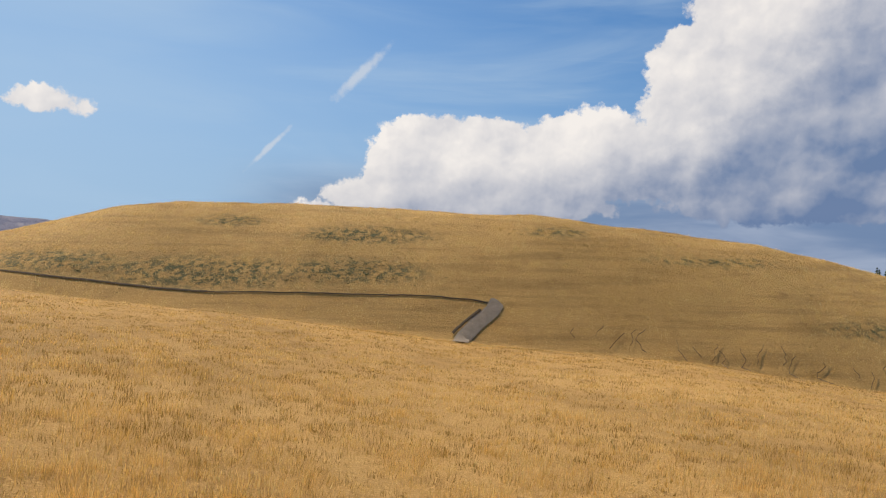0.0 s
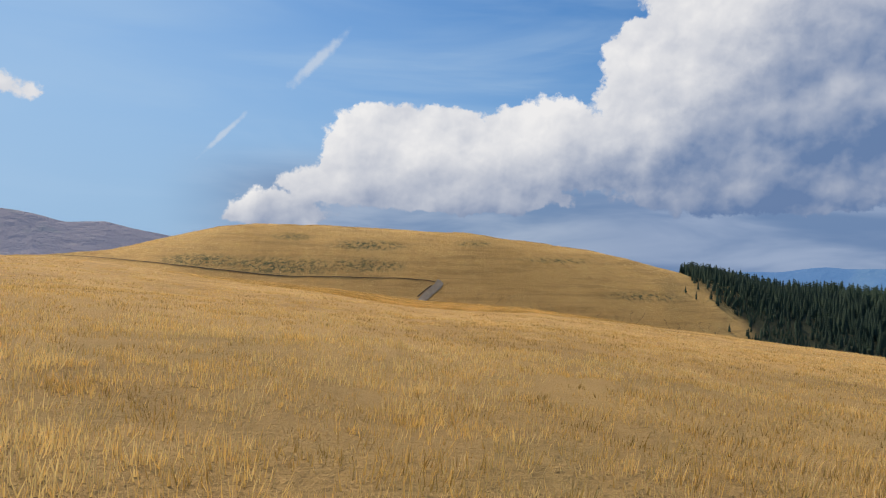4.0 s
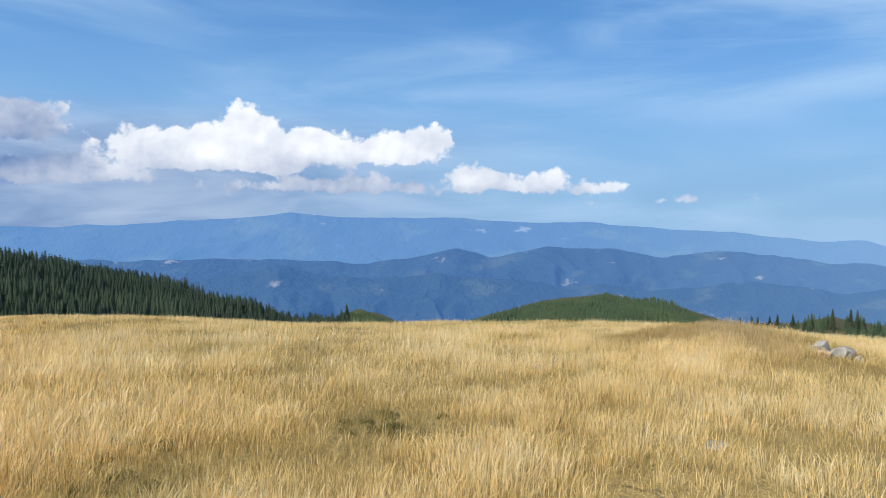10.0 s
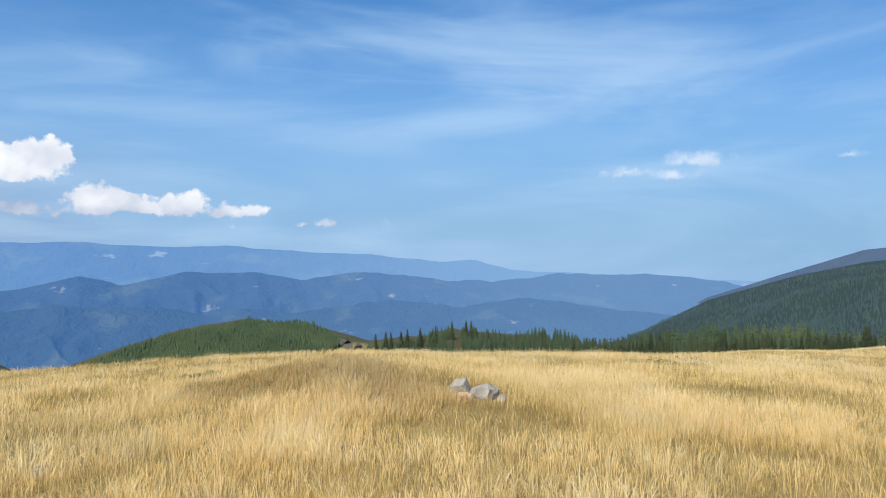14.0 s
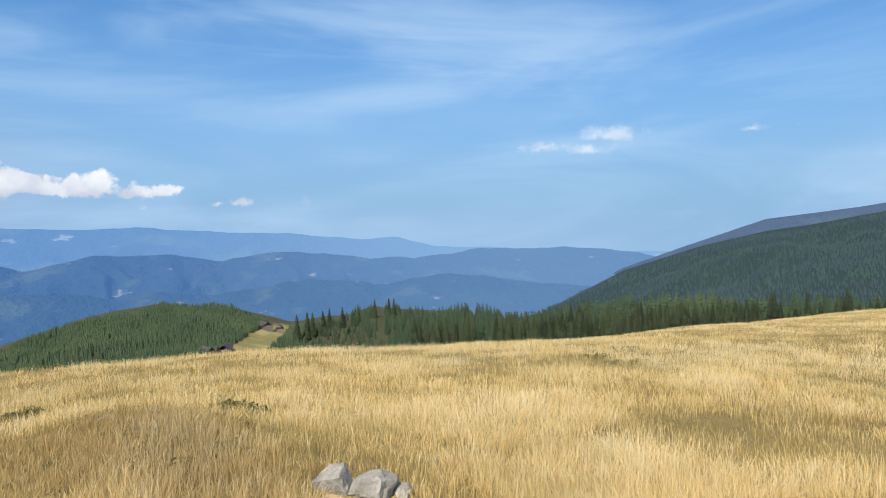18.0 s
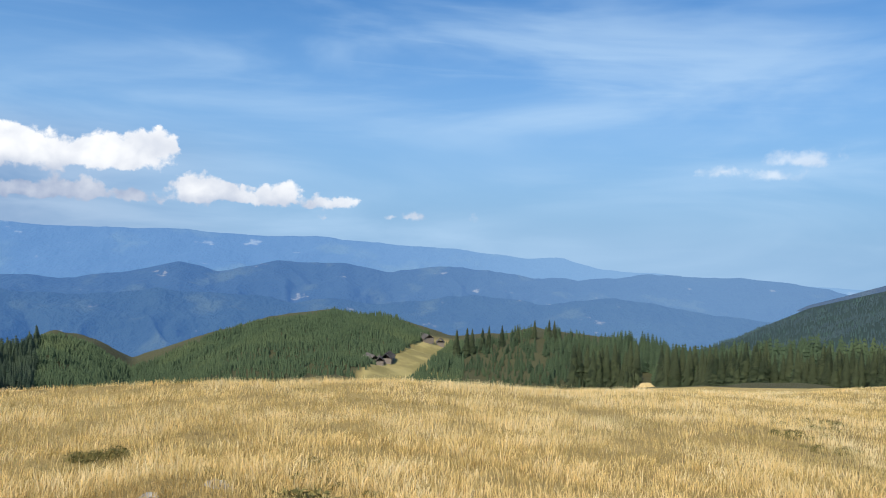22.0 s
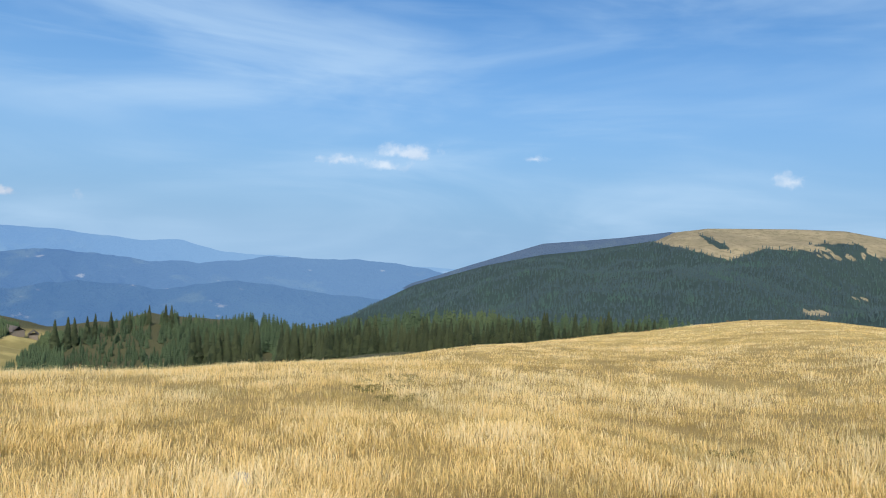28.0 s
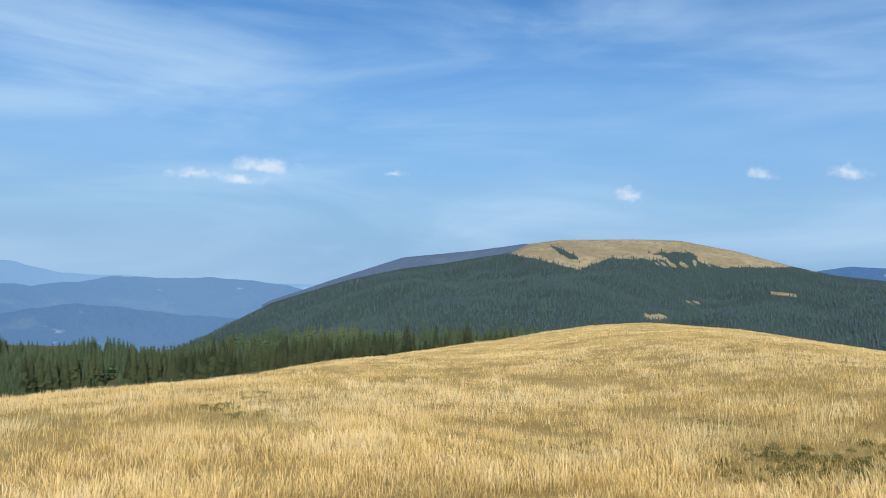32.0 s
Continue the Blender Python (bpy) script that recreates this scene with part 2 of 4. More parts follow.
# relief of the billows, coarse and fine
rumpled = W.vec("MULTIPLY_ADD", W.vec("SUBTRACT", W.noise(place, 0.6, 4.0, 0.6, out=1), (0.5, 0.5, 0.5)), (1.6, 1.2, 0.0), place)
for scale, reach, strength in ((0.14, 2.4, 0.62), (0.42, 0.9, 0.30)):
    a = W.noise(place, scale, 3.0, 0.45)
    b = W.noise(W.vec("ADD", place, (0.55 * reach, 0.84 * reach, 0.0)), scale, 3.0, 0.45)
    glow = W.math("MULTIPLY_ADD", W.math("SUBTRACT", a, b), strength, glow)
for scale, reach, strength in ((0.24, 1.1, 0.34), (0.75, 0.35, 0.13)):
    heights = []
    for offset in ((0.0, 0.0, 0.0), (0.55 * reach, 0.84 * reach, 0.0)):
        cell = W.add("ShaderNodeTexVoronoi", feature="SMOOTH_F1")
        W.put(cell.inputs["Vector"], W.vec("ADD", rumpled, offset))
        cell.inputs["Scale"].default_value, cell.inputs["Detail"].default_value = scale, 2.0
        heights.append(cell.outputs["Distance"])
    glow = W.math("MULTIPLY_ADD", W.math("SUBTRACT", heights[1], heights[0]), strength, glow)
glow = W.math("MAXIMUM", W.math("MINIMUM", glow, 1.0), 0.0)
body = W.mix(glow, (0.13, 0.215, 0.40), (0.88, 0.89, 0.90))
pale = W.mix(W.math("MULTIPLY", amount, W.math("MULTIPLY_ADD", W.step(-112.0, -92.0, head), 0.48, 0.48)), pale, body)
bg = W.add("ShaderNodeBackground")
W.put(bg.inputs[0], pale)
bg.inputs[1].default_value = 1.0
out = W.add("ShaderNodeOutputWorld")
W.put(out.inputs[0], bg.outputs[0])

# ---------------------------------------------------------------- materials


def material(name, build, rough=0.9):
    m = bpy.data.materials.new(name)
    m.use_nodes = True
    n = Nodes(m.node_tree)
    p = n.add("ShaderNodeBsdfPrincipled")
    p.inputs["Roughness"].default_value = rough
    p.inputs["Specular IOR Level"].default_value = 0.15
    o = n.add("ShaderNodeOutputMaterial")
    n.put(o.inputs[0], p.outputs[0])
    build(n, p, o)
    return m


def attr(n, name):
    return n.add("ShaderNodeAttribute", attribute_name=name).outputs["Fac"]


def bump(n, p, height, strength, distance):
    b = n.add("ShaderNodeBump")
    n.put(b.inputs["Height"], height)
    b.inputs["Strength"].default_value, b.inputs["Distance"].default_value = strength, distance
    n.put(p.inputs["Normal"], b.outputs[0])


def ground_look(n, p, o):
    pos = n.add("ShaderNodeNewGeometry").outputs["Position"]
    big = n.noise(pos, 0.05, 5.0, 0.6)
    mid = n.noise(pos, 0.6, 6.0, 0.65)
    fine = n.noise(pos, 7.0, 5.0, 0.7)
    straw = n.mix(n.step(0.3, 0.7, big), (0.42, 0.275, 0.105), (0.54, 0.365, 0.15))
    straw = n.mix(n.math("MULTIPLY", n.step(0.52, 0.72, mid), 0.6), straw, (0.27, 0.165, 0.06))
    straw = n.mix(n.math("MULTIPLY", n.step(0.45, 0.8, fine), 0.5), straw, (0.20, 0.125, 0.045))
    stalk = n.noise(n.vec("MULTIPLY", pos, (1.0, 1.0, 0.25)), 26.0, 3.0, 0.7)
    straw = n.mix(n.step(0.5, 0.62, stalk), straw, (0.62, 0.44, 0.195))
    ledge = n.noise(n.vec("MULTIPLY", pos, (0.07, 0.07, 1.3)), 1.0, 5.0, 0.62)
    straw = n.mix(n.math("MULTIPLY", n.step(0.46, 0.66, ledge), 0.42), straw, (0.22, 0.14, 0.055))
    # ground tone turns warmer by heading, to imitate light from the sun's side
    straw = n.mix(attr(n, "warm"), n.mix(1.0, straw, (0.94, 1.06, 0.98), "MULTIPLY"), n.mix(1.0, straw, (1.02, 0.90, 0.74), "MULTIPLY"))
    # brown dead thatch near the walk, with shade under the blades painted in
    straw = n.mix(n.math("MULTIPLY", attr(n, "thatch_shade"), 0.45), straw, (0.20, 0.14, 0.055))
    sward = n.mix(n.step(0.35, 0.65, n.noise(pos, 3.2, 5.0, 0.65)), (0.12, 0.098, 0.034), (0.30, 0.225, 0.085))
    straw = n.mix(n.math("MULTIPLY", attr(n, "sward"), 0.6), straw, sward)
    scrubby = n.math("MULTIPLY", attr(n, "scrub"), n.step(0.42, 0.6, n.noise(pos, 1.3, 6.0, 0.7)))
    c = n.mix(scrubby, straw, (0.10, 0.10, 0.045))
    c = n.mix(attr(n, "forest"), c, n.mix(mid, (0.035, 0.04, 0.02), (0.09, 0.085, 0.04)))
    c = n.mix(attr(n, "meadow"), c, n.mix(n.step(0.4, 0.62, n.noise(pos, 0.045, 3.0)), (0.20, 0.17, 0.065), (0.33, 0.28, 0.115)))
    n.put(p.inputs["Base Color"], c)
    bump(n, p, n.math("ADD", mid, fine), 0.7, 0.25)


def blade_look(n, p, o):
    pos = n.add("ShaderNodeNewGeometry").outputs["Position"]
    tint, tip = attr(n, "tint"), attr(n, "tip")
    cool = n.mix(n.step(0.0, 0.5, tint), (0.34, 0.255, 0.09), (0.90, 0.70, 0.33))
    cool = n.mix(n.step(0.5, 1.0, tint), cool, (0.97, 0.86, 0.57))
    gold = n.mix(n.step(0.0, 0.5, tint), (0.34, 0.21, 0.06), (0.92, 0.60, 0.22))
    gold = n.mix(n.step(0.5, 1.0, tint), gold, (0.97, 0.74, 0.37))
    # gold blades hold the warm look of grass seen towards the sun
    c = n.mix(attr(n, "warm"), cool, gold)
    c = n.mix(n.math("MULTIPLY", attr(n, "green"), 0.8), c, (0.25, 0.21, 0.068))
    c = n.mix(n.math("MULTIPLY", attr(n, "brown"), 0.75), c, (0.30, 0.19, 0.075))
    # roots are browner straw, darkened further as painted shade inside the tufts
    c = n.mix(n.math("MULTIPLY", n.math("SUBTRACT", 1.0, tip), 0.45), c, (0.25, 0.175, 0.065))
    n.tree.nodes.remove(p)
    d, t, mix = n.add("ShaderNodeBsdfDiffuse"), n.add("ShaderNodeBsdfTranslucent"), n.add("ShaderNodeMixShader")
    n.put(d.inputs[0], c)
    n.put(t.inputs[0], n.mix(1.0, c, (1.0, 0.92, 0.68), "MULTIPLY"))
    mix.inputs[0].default_value = 0.38
    n.put(mix.inputs[1], d.outputs[0])
    n.put(mix.inputs[2], t.outputs[0])
    n.put(o.inputs[0], mix.outputs[0])


def needle_look(dark, light, warm):
    def build(n, p, o):
        geo = n.add("ShaderNodeNewGeometry")
        info = n.add("ShaderNodeObjectInfo")
        pos = geo.outputs["Position"]
        stand = n.math("FRACT", n.math("ADD", info.outputs["Random"], n.math("MULTIPLY", n.noise(pos, 0.11, 2.0), 2.0)))
        pick = n.math("ADD", n.math("MULTIPLY", geo.outputs["Random Per Island"], 0.4), n.math("MULTIPLY", stand, 0.6))
        c = n.mix(pick, dark, light)
        c = n.mix(n.math("MULTIPLY", n.step(0.45, 0.75, n.noise(pos, 0.02, 3.0)), 0.7), c, warm)
        n.put(p.inputs["Base Color"], c)
    return build


def bark_look(n, p, o):
    pos = n.add("ShaderNodeTexCoord").outputs["Object"]
    grain = n.noise(n.vec("MULTIPLY", pos, (6, 6, 0.8)), 3.0, 5.0, 0.7)
    n.put(p.inputs["Base Color"], n.mix(grain, (0.06, 0.045, 0.035), (0.18, 0.14, 0.11)))
    bump(n, p, grain, 0.5, 0.03)


def stone_look(n, p, o):
    pos = n.add("ShaderNodeTexCoord").outputs["Object"]
    a, b = n.noise(pos, 4.0, 6.0, 0.65), n.noise(pos, 22.0, 4.0, 0.7)
    c = n.mix(n.step(0.3, 0.7, a), (0.20, 0.185, 0.155), (0.46, 0.43, 0.37))
    c = n.mix(n.math("MULTIPLY", n.step(0.55, 0.7, b), 0.5), c, (0.13, 0.12, 0.09))
    n.put(p.inputs["Base Color"], c)
    bump(n, p, n.math("ADD", a, b), 0.6, 0.05)


def tan_stone_look(n, p, o):
    pos = n.add("ShaderNodeTexCoord").outputs["Object"]
    a, b = n.noise(pos, 6.0, 6.0, 0.65), n.noise(pos, 30.0, 4.0, 0.7)
    c = n.mix(n.step(0.3, 0.7, a), (0.42, 0.27, 0.14), (0.60, 0.44, 0.27))
    n.put(p.inputs["Base Color"], n.mix(n.math("MULTIPLY", n.step(0.55, 0.7, b), 0.4), c, (0.25, 0.16, 0.09)))
    bump(n, p, n.math("ADD", a, b), 0.6, 0.04)


def shrub_look(n, p, o):
    geo = n.add("ShaderNodeNewGeometry")
    c = n.mix(geo.outputs["Random Per Island"], (0.085, 0.082, 0.028), (0.22, 0.185, 0.065))
    n.put(p.inputs["Base Color"], c)


def road_look(n, p, o):
    pos = n.add("ShaderNodeNewGeometry").outputs["Position"]
    a = n.noise(pos, 2.2, 6.0, 0.65)
    n.put(p.inputs["Base Color"], n.mix(a, (0.16, 0.125, 0.09), (0.33, 0.27, 0.20)))
    bump(n, p, a, 0.6, 0.1)


def soil_look(n, p, o):
    pos = n.add("ShaderNodeNewGeometry").outputs["Position"]
    a = n.noise(pos, 3.0, 6.0, 0.65)
    n.put(p.inputs["Base Color"], n.mix(a, (0.06, 0.042, 0.028), (0.15, 0.105, 0.06)))


def mountain_look(shade, light, bare, air, glow, scale):
    """Wooded far range; air is blue haze painted on as emission, for the long way through the air."""
    def build(n, p, o):
        pos = n.add("ShaderNodeNewGeometry").outputs["Position"]
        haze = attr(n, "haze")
        a, b = n.noise(pos, 0.004 * scale, 6.0, 0.6), n.noise(pos, 0.02 * scale, 5.0, 0.65)
        c = n.mix(a, shade, light)
        c = n.mix(n.math("MULTIPLY", n.step(0.55, 0.68, n.noise(pos, 0.0045 * scale, 4.0, 0.55)), 0.45), c, (0.07, 0.09, 0.055))
        clearing = n.math("MULTIPLY", n.step(0.635, 0.68, n.noise(n.vec("MULTIPLY", pos, (1.0, 1.0, 2.2)), 0.006 * scale, 7.0, 0.62)), n.step(0.42, 0.52, b))
        c = n.mix(clearing, c, bare)
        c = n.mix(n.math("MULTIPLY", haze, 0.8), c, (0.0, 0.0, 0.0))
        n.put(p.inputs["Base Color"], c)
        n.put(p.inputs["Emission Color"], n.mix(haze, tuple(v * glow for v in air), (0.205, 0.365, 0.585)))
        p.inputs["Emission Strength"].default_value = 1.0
        bump(n, p, n.math("MULTIPLY_ADD", a, 2.0, b), 1.0, 25.0)
    return build


def bald_look(n, p, o):
    pos = n.add("ShaderNodeNewGeometry").outputs["Position"]
    a, b = n.noise(pos, 0.012, 5.0, 0.6), n.noise(pos, 0.06, 5.0, 0.65)
    # ground under the mountain's trees, tinted bluish to stand for haze
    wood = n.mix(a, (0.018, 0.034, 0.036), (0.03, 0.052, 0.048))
    grass = n.mix(n.step(0.35, 0.7, a), (0.18, 0.155, 0.10), (0.26, 0.22, 0.14))
    grass = n.mix(n.math("MULTIPLY", n.step(0.46, 0.62, b), 0.75), grass, (0.13, 0.115, 0.07))
    n.put(p.inputs["Base Color"], n.mix(n.step(0.35, 0.65, attr(n, "bald")), wood, grass))


def plank_look(n, p, o):
    pos = n.add("ShaderNodeTexCoord").outputs["Object"]
    a = n.noise(n.vec("MULTIPLY", pos, (0.4, 4.0, 4.0)), 1.5, 5.0, 0.6)
    n.put(p.inputs["Base Color"], n.mix(a, (0.12, 0.10, 0.085), (0.30, 0.26, 0.22)))


def shingle_look(n, p, o):
    pos = n.add("ShaderNodeTexCoord").outputs["Object"]
    a = n.noise(n.vec("MULTIPLY", pos, (3, 1, 1)), 1.5, 5.0, 0.6)
    n.put(p.inputs["Base Color"], n.mix(a, (0.10, 0.09, 0.085), (0.22, 0.20, 0.19)))


def bare_yellow_look(n, p, o):
    pos = n.add("ShaderNodeTexCoord").outputs["Object"]
    a = n.noise(pos, 2.0, 6.0, 0.7)
    n.put(p.inputs["Base Color"], n.mix(a, (0.34, 0.24, 0.10), (0.60, 0.46, 0.22)))
    bump(n, p, a, 0.6, 0.2)


GROUND = material("dry_grassland", ground_look)
BLADES = material("dry_grass_blades", blade_look)
# base colour darkened to hold the cloud shade over the wood beside the hill
SHADED_NEEDLES = material("shaded_spruce_needles", needle_look((0.018, 0.033, 0.024), (0.044, 0.064, 0.040), (0.060, 0.085, 0.045)))
SUNNY_NEEDLES = material("light_spruce_needles", needle_look((0.012, 0.021, 0.012), (0.056, 0.070, 0.032), (0.060, 0.072, 0.034)))
HILL_NEEDLES = material("hill_spruce_needles", needle_look((0.024, 0.043, 0.025), (0.060, 0.090, 0.044), (0.080, 0.104, 0.045)))
# needles of the big mountain, with the blue haze put into their base colour
HAZED_NEEDLES = material("hazed_spruce_needles", needle_look((0.034, 0.056, 0.070), (0.048, 0.078, 0.082), (0.046, 0.092, 0.064)))
BARK, STONE, SHRUB = material("bark", bark_look), material("weathered_stone", stone_look), material("low_shrub", shrub_look)
ROAD, SOIL = material("dirt_road", road_look), material("bare_soil", soil_look)
TAN_STONE = material("tan_stone", tan_stone_look)
BALD = material("mountain_pasture", bald_look)
PLANK, SHINGLE, BARE_YELLOW = material("grey_planks", plank_look), material("grey_shingles", shingle_look), material("hay", bare_yellow_look)
# distance haze of the ranges sits in their bluish base colours and glow
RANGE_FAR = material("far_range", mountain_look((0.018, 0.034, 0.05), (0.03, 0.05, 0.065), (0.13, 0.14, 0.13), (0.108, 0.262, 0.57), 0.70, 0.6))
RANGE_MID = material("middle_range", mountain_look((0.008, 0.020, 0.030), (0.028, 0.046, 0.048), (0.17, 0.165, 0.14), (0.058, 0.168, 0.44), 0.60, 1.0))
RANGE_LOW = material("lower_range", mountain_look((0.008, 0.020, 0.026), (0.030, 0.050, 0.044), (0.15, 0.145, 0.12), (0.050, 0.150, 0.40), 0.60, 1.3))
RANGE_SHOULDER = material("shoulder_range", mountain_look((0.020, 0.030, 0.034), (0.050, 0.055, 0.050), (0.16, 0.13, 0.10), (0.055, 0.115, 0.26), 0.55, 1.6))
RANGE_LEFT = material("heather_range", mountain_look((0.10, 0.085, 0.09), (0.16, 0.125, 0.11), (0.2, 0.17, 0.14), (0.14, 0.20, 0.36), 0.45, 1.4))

# ---------------------------------------------------------------- the lie of the land, by heading
# heading, crest distance, crest elevation
CREST = np.array([
    (60, 150, -0.6), (40, 170, -0.3), (24, 153, -0.13), (17, 145, -0.45), (9, 138, -1.42), (0.6, 134, -2.16), (-5, 133, -2.85),
    (-12.8, 134, -3.24), (-21.5, 130, -4.19), (-28, 112, -4.75), (-39, 80, -5.6), (-50, 58, -6.5), (-62, 40, -6.95), (-73, 31, -7.75),
    (-88, 29.5, -7.95), (-104, 31, -7.75), (-116, 34, -7.9), (-125.9, 40, -7.9), (-129.5, 45, -7.75), (-138.2, 66, -7.3), (-147, 80, -6.15),
    (-153.5, 92, -5.05), (-157.6, 96, -4.7), (-163.2, 96, -4.85), (-171.8, 90, -5.7), (-200, 75, -7), (-250, 80, -6), (-300, 150, -0.6)], float)
# heading, foot distance, foot elevation, brow distance, brow elevation
BEYOND = np.array([
    (60, 165, -0.8, 200, -0.6), (30, 180, -0.4, 195, -0.3), (24, 165, -0.3, 190, -0.3), (20, 158, -0.6, 183, -0.2), (15.9, 153, -0.75, 177, 0.23),
    (12, 149, -1.2, 174, 1.29), (9.2, 147, -1.6, 171, 2.06), (6.7, 145, -1.9, 169, 2.31), (0.7, 142, -2.4, 166, 2.27), (-8.2, 141, -3.2, 165, 2.03),
    (-12.7, 142, -3.5, 166, 1.58), (-17.1, 143, -4.0, 168, 0.95), (-22.3, 146, -4.7, 172, -0.2), (-26, 149, -5.2, 184, -1.1), (-29.4, 155, -5.5, 208, -2.1),
    (-36, 180, -6.2, 265, -3.1), (-45, 200, -7.0, 310, -3.65), (-53, 220, -7.6, 330, -3.6), (-59, 235, -8.0, 340, -4.5), (-63.6, 240, -8.5, 340, -5.4),
    (-68, 250, -9.5, 340, -7.4), (-73, 270, -10.5, 360, -9.3), (-75.7, 290, -11.0, 400, -9.2), (-77.8, 300, -11.5, 470, -7.9), (-80.4, 300, -11.8, 480, -8.8),
    (-82.9, 300, -12.0, 500, -10.5), (-88.2, 300, -12.0, 540, -8.35), (-92.4, 300, -12.0, 560, -6.85), (-97.2, 300, -12.0, 570, -6.25), (-101.2, 300, -12.0, 560, -6.75),
    (-104.3, 300, -12.0, 540, -7.55), (-106.6, 310, -12.3, 510, -8.5), (-110, 320, -12.5, 470, -8.35), (-112.8, 320, -12.5, 450, -7.7), (-118.9, 320, -10.8, 430, -8.3),
    (-123, 300, -10.3, 410, -9.2), (-125, 285, -10.0, 390, -9.5), (-128, 270, -9.8, 360, -9.2), (-132.5, 250, -9.4, 340, -8.8), (-139, 230, -9.1, 310, -8.8),
    (-145, 215, -8.7, 290, -8.5), (-153, 205, -8.1, 280, -8.0), (-160, 210, -8.5, 280, -8.5), (-170, 210, -9, 280, -9), (-200, 200, -11, 280, -11), (-300, 165, -0.8, 200, -0.6)], float)


def column(table, az, k):
    return np.interp(-az, -table[:, 0], table[:, k])


def ground(x, y):
    """Height of the land (arrays)."""
    x, y = np.asarray(x, float), np.asarray(y, float)
    r = np.hypot(x, y)
    az = np.degrees(np.arctan2(-x, y))
    az = np.where(az > 60, az - 360, az)
    rc, zc = column(CREST, az, 1), 0.0
    zc = rc * np.tan(column(CREST, az, 2) * RAD)
    rf, rb = column(BEYOND, az, 1), column(BEYOND, az, 3)
    zf, zb = rf * np.tan(column(BEYOND, az, 2) * RAD), rb * np.tan(column(BEYOND, az, 4) * RAD)
    s = np.clip(r / rc, 0, 1)
    power = 1.1 + 0.5 * smooth(90, 20, rc)
    near = -1.45 + (zc + 1.45) * s ** power
    t1 = np.clip((r - rc) / (rf - rc), 0, 1)
    t2 = np.clip((r - rf) / (rb - rf), 0, 1)
    z = near + (zf - zc) * t1 + (zb - zf) * np.sin(t2 * math.pi / 2)
    t3 = np.clip((r - rb) / 900.0, 0, 1)
    z = z - t3 * t3 * 430
    humps = (fbm(x * 0.13 + 40, y * 0.13 + 11, 3) - 0.5) * 0.35 * smooth(2, 12, r) * smooth(160, 40, r)
    waves = (fbm(x * 0.035 + 9, y * 0.035 + 31, 3) - 0.5) * smooth(150, 300, r) * 9 * smooth(900, 500, r) * smooth(-20, -35, az)
    knobs = (fbm(x * 0.12 + 3, y * 0.12 + 8, 3) - 0.5) * 0.8 * smooth(140, 150, r) * smooth(230, 190, r)
    mound = 0.42 * np.exp(-((x - 12.3) / 2.3) ** 2 - ((y + 3.7) / 1.5) ** 2)
    mound = mound + 0.24 * np.exp(-((x - 15.2) / 2.0) ** 2 - ((y + 3.3) / 0.9) ** 2)
    return z + humps + waves + knobs + mound


def height(x, y):
    return float(ground(np.array([x]), np.array([y]))[0])


# hollows with short green sward: x, y, half lengths
HOLLOWS = [(7.2, 6.4, 1.0, 0.6), (4.9, 2.1, 0.9, 0.5), (7.1, 1.0, 0.8, 0.5), (9.6, 2.5, 1.1, 0.6), (11.7, 4.6, 1.3, 0.7), (1.75, 6.4, 0.7, 0.4), (-0.5, 4.9, 0.6, 0.35),
           (2.2, 9.8, 0.8, 0.4), (18.2, -2.1, 0.9, 0.6), (18.9, -13.2, 1.4, 0.8), (21.8, -11.4, 1.6, 0.8), (27.0, -5.7, 1.0, 0.8), (9.8, -15.2, 1.5, 1.7), (17.7, -12.8, 1.0, 0.7),
           (11.8, -17.9, 1.3, 0.8), (13.0, -13.2, 0.9, 0.5), (12.5, -4.2, 0.45, 0.4), (13.5, -5.2, 0.6, 0.4), (12.0, -8.5, 0.7, 0.5), (11.3, 14.8, 1.4, 0.8), (10.6, 11.8, 1.3, 0.7)]


def sward(x, y):
    """How far the tall straw gives way to short green sward, and to brown heath on the mound."""
    rag = (fbm(x * 1.7 + 12, y * 1.7 + 33, 3) - 0.5) * 1.3
    olive = 0.3 * smooth(0.60, 0.72, fbm(x * 0.9 + 60, y * 0.9 + 21, 4)) * smooth(75, 25, np.hypot(x - 4, y + 2))
    for u, v, a, b in HOLLOWS:
        olive = np.maximum(olive, 0.8 * smooth(1.2, 0.4, np.hypot((x - u) / a, (y - v) / b) + rag))
    brown = smooth(1.2, 0.6, np.hypot((x - 13.6) / 2.9, (y + 2.9 - (x - 13.6) * 0.12) / 1.25) + rag * 0.7)
    return olive, brown


def sun_warmth(x, y):
    """Warm sunward light painted as grass colour: golden towards the long hill, paler straw along the pasture's edge.
    """
    az = np.degrees(np.arctan2(-x, y))
    az = np.where(az > 60, az - 360, az)
    turn = az + (fbm(x * 0.25 + 2, y * 0.25 + 19, 3) - 0.5) * 40
    return (0.12 + 0.88 * smooth(-74, -28, turn)) * (1 - 0.12 * smooth(135, 150, np.hypot(x, y)))


def slope_place(az, el, lo=138.0, hi=185.0):
    """The place on the far slope that shows at a heading and an elevation."""
    r = np.linspace(lo, hi, 500)
    x, y = -np.sin(az * RAD) * r, np.cos(az * RAD) * r
    seen = np.degrees(np.arctan2(ground(x, y), r))
    k = int(np.argmax(seen >= el)) if (seen >= el).any() else len(r) - 1
    return Vector((x[k], y[k], r[k] * math.tan(el * RAD)))


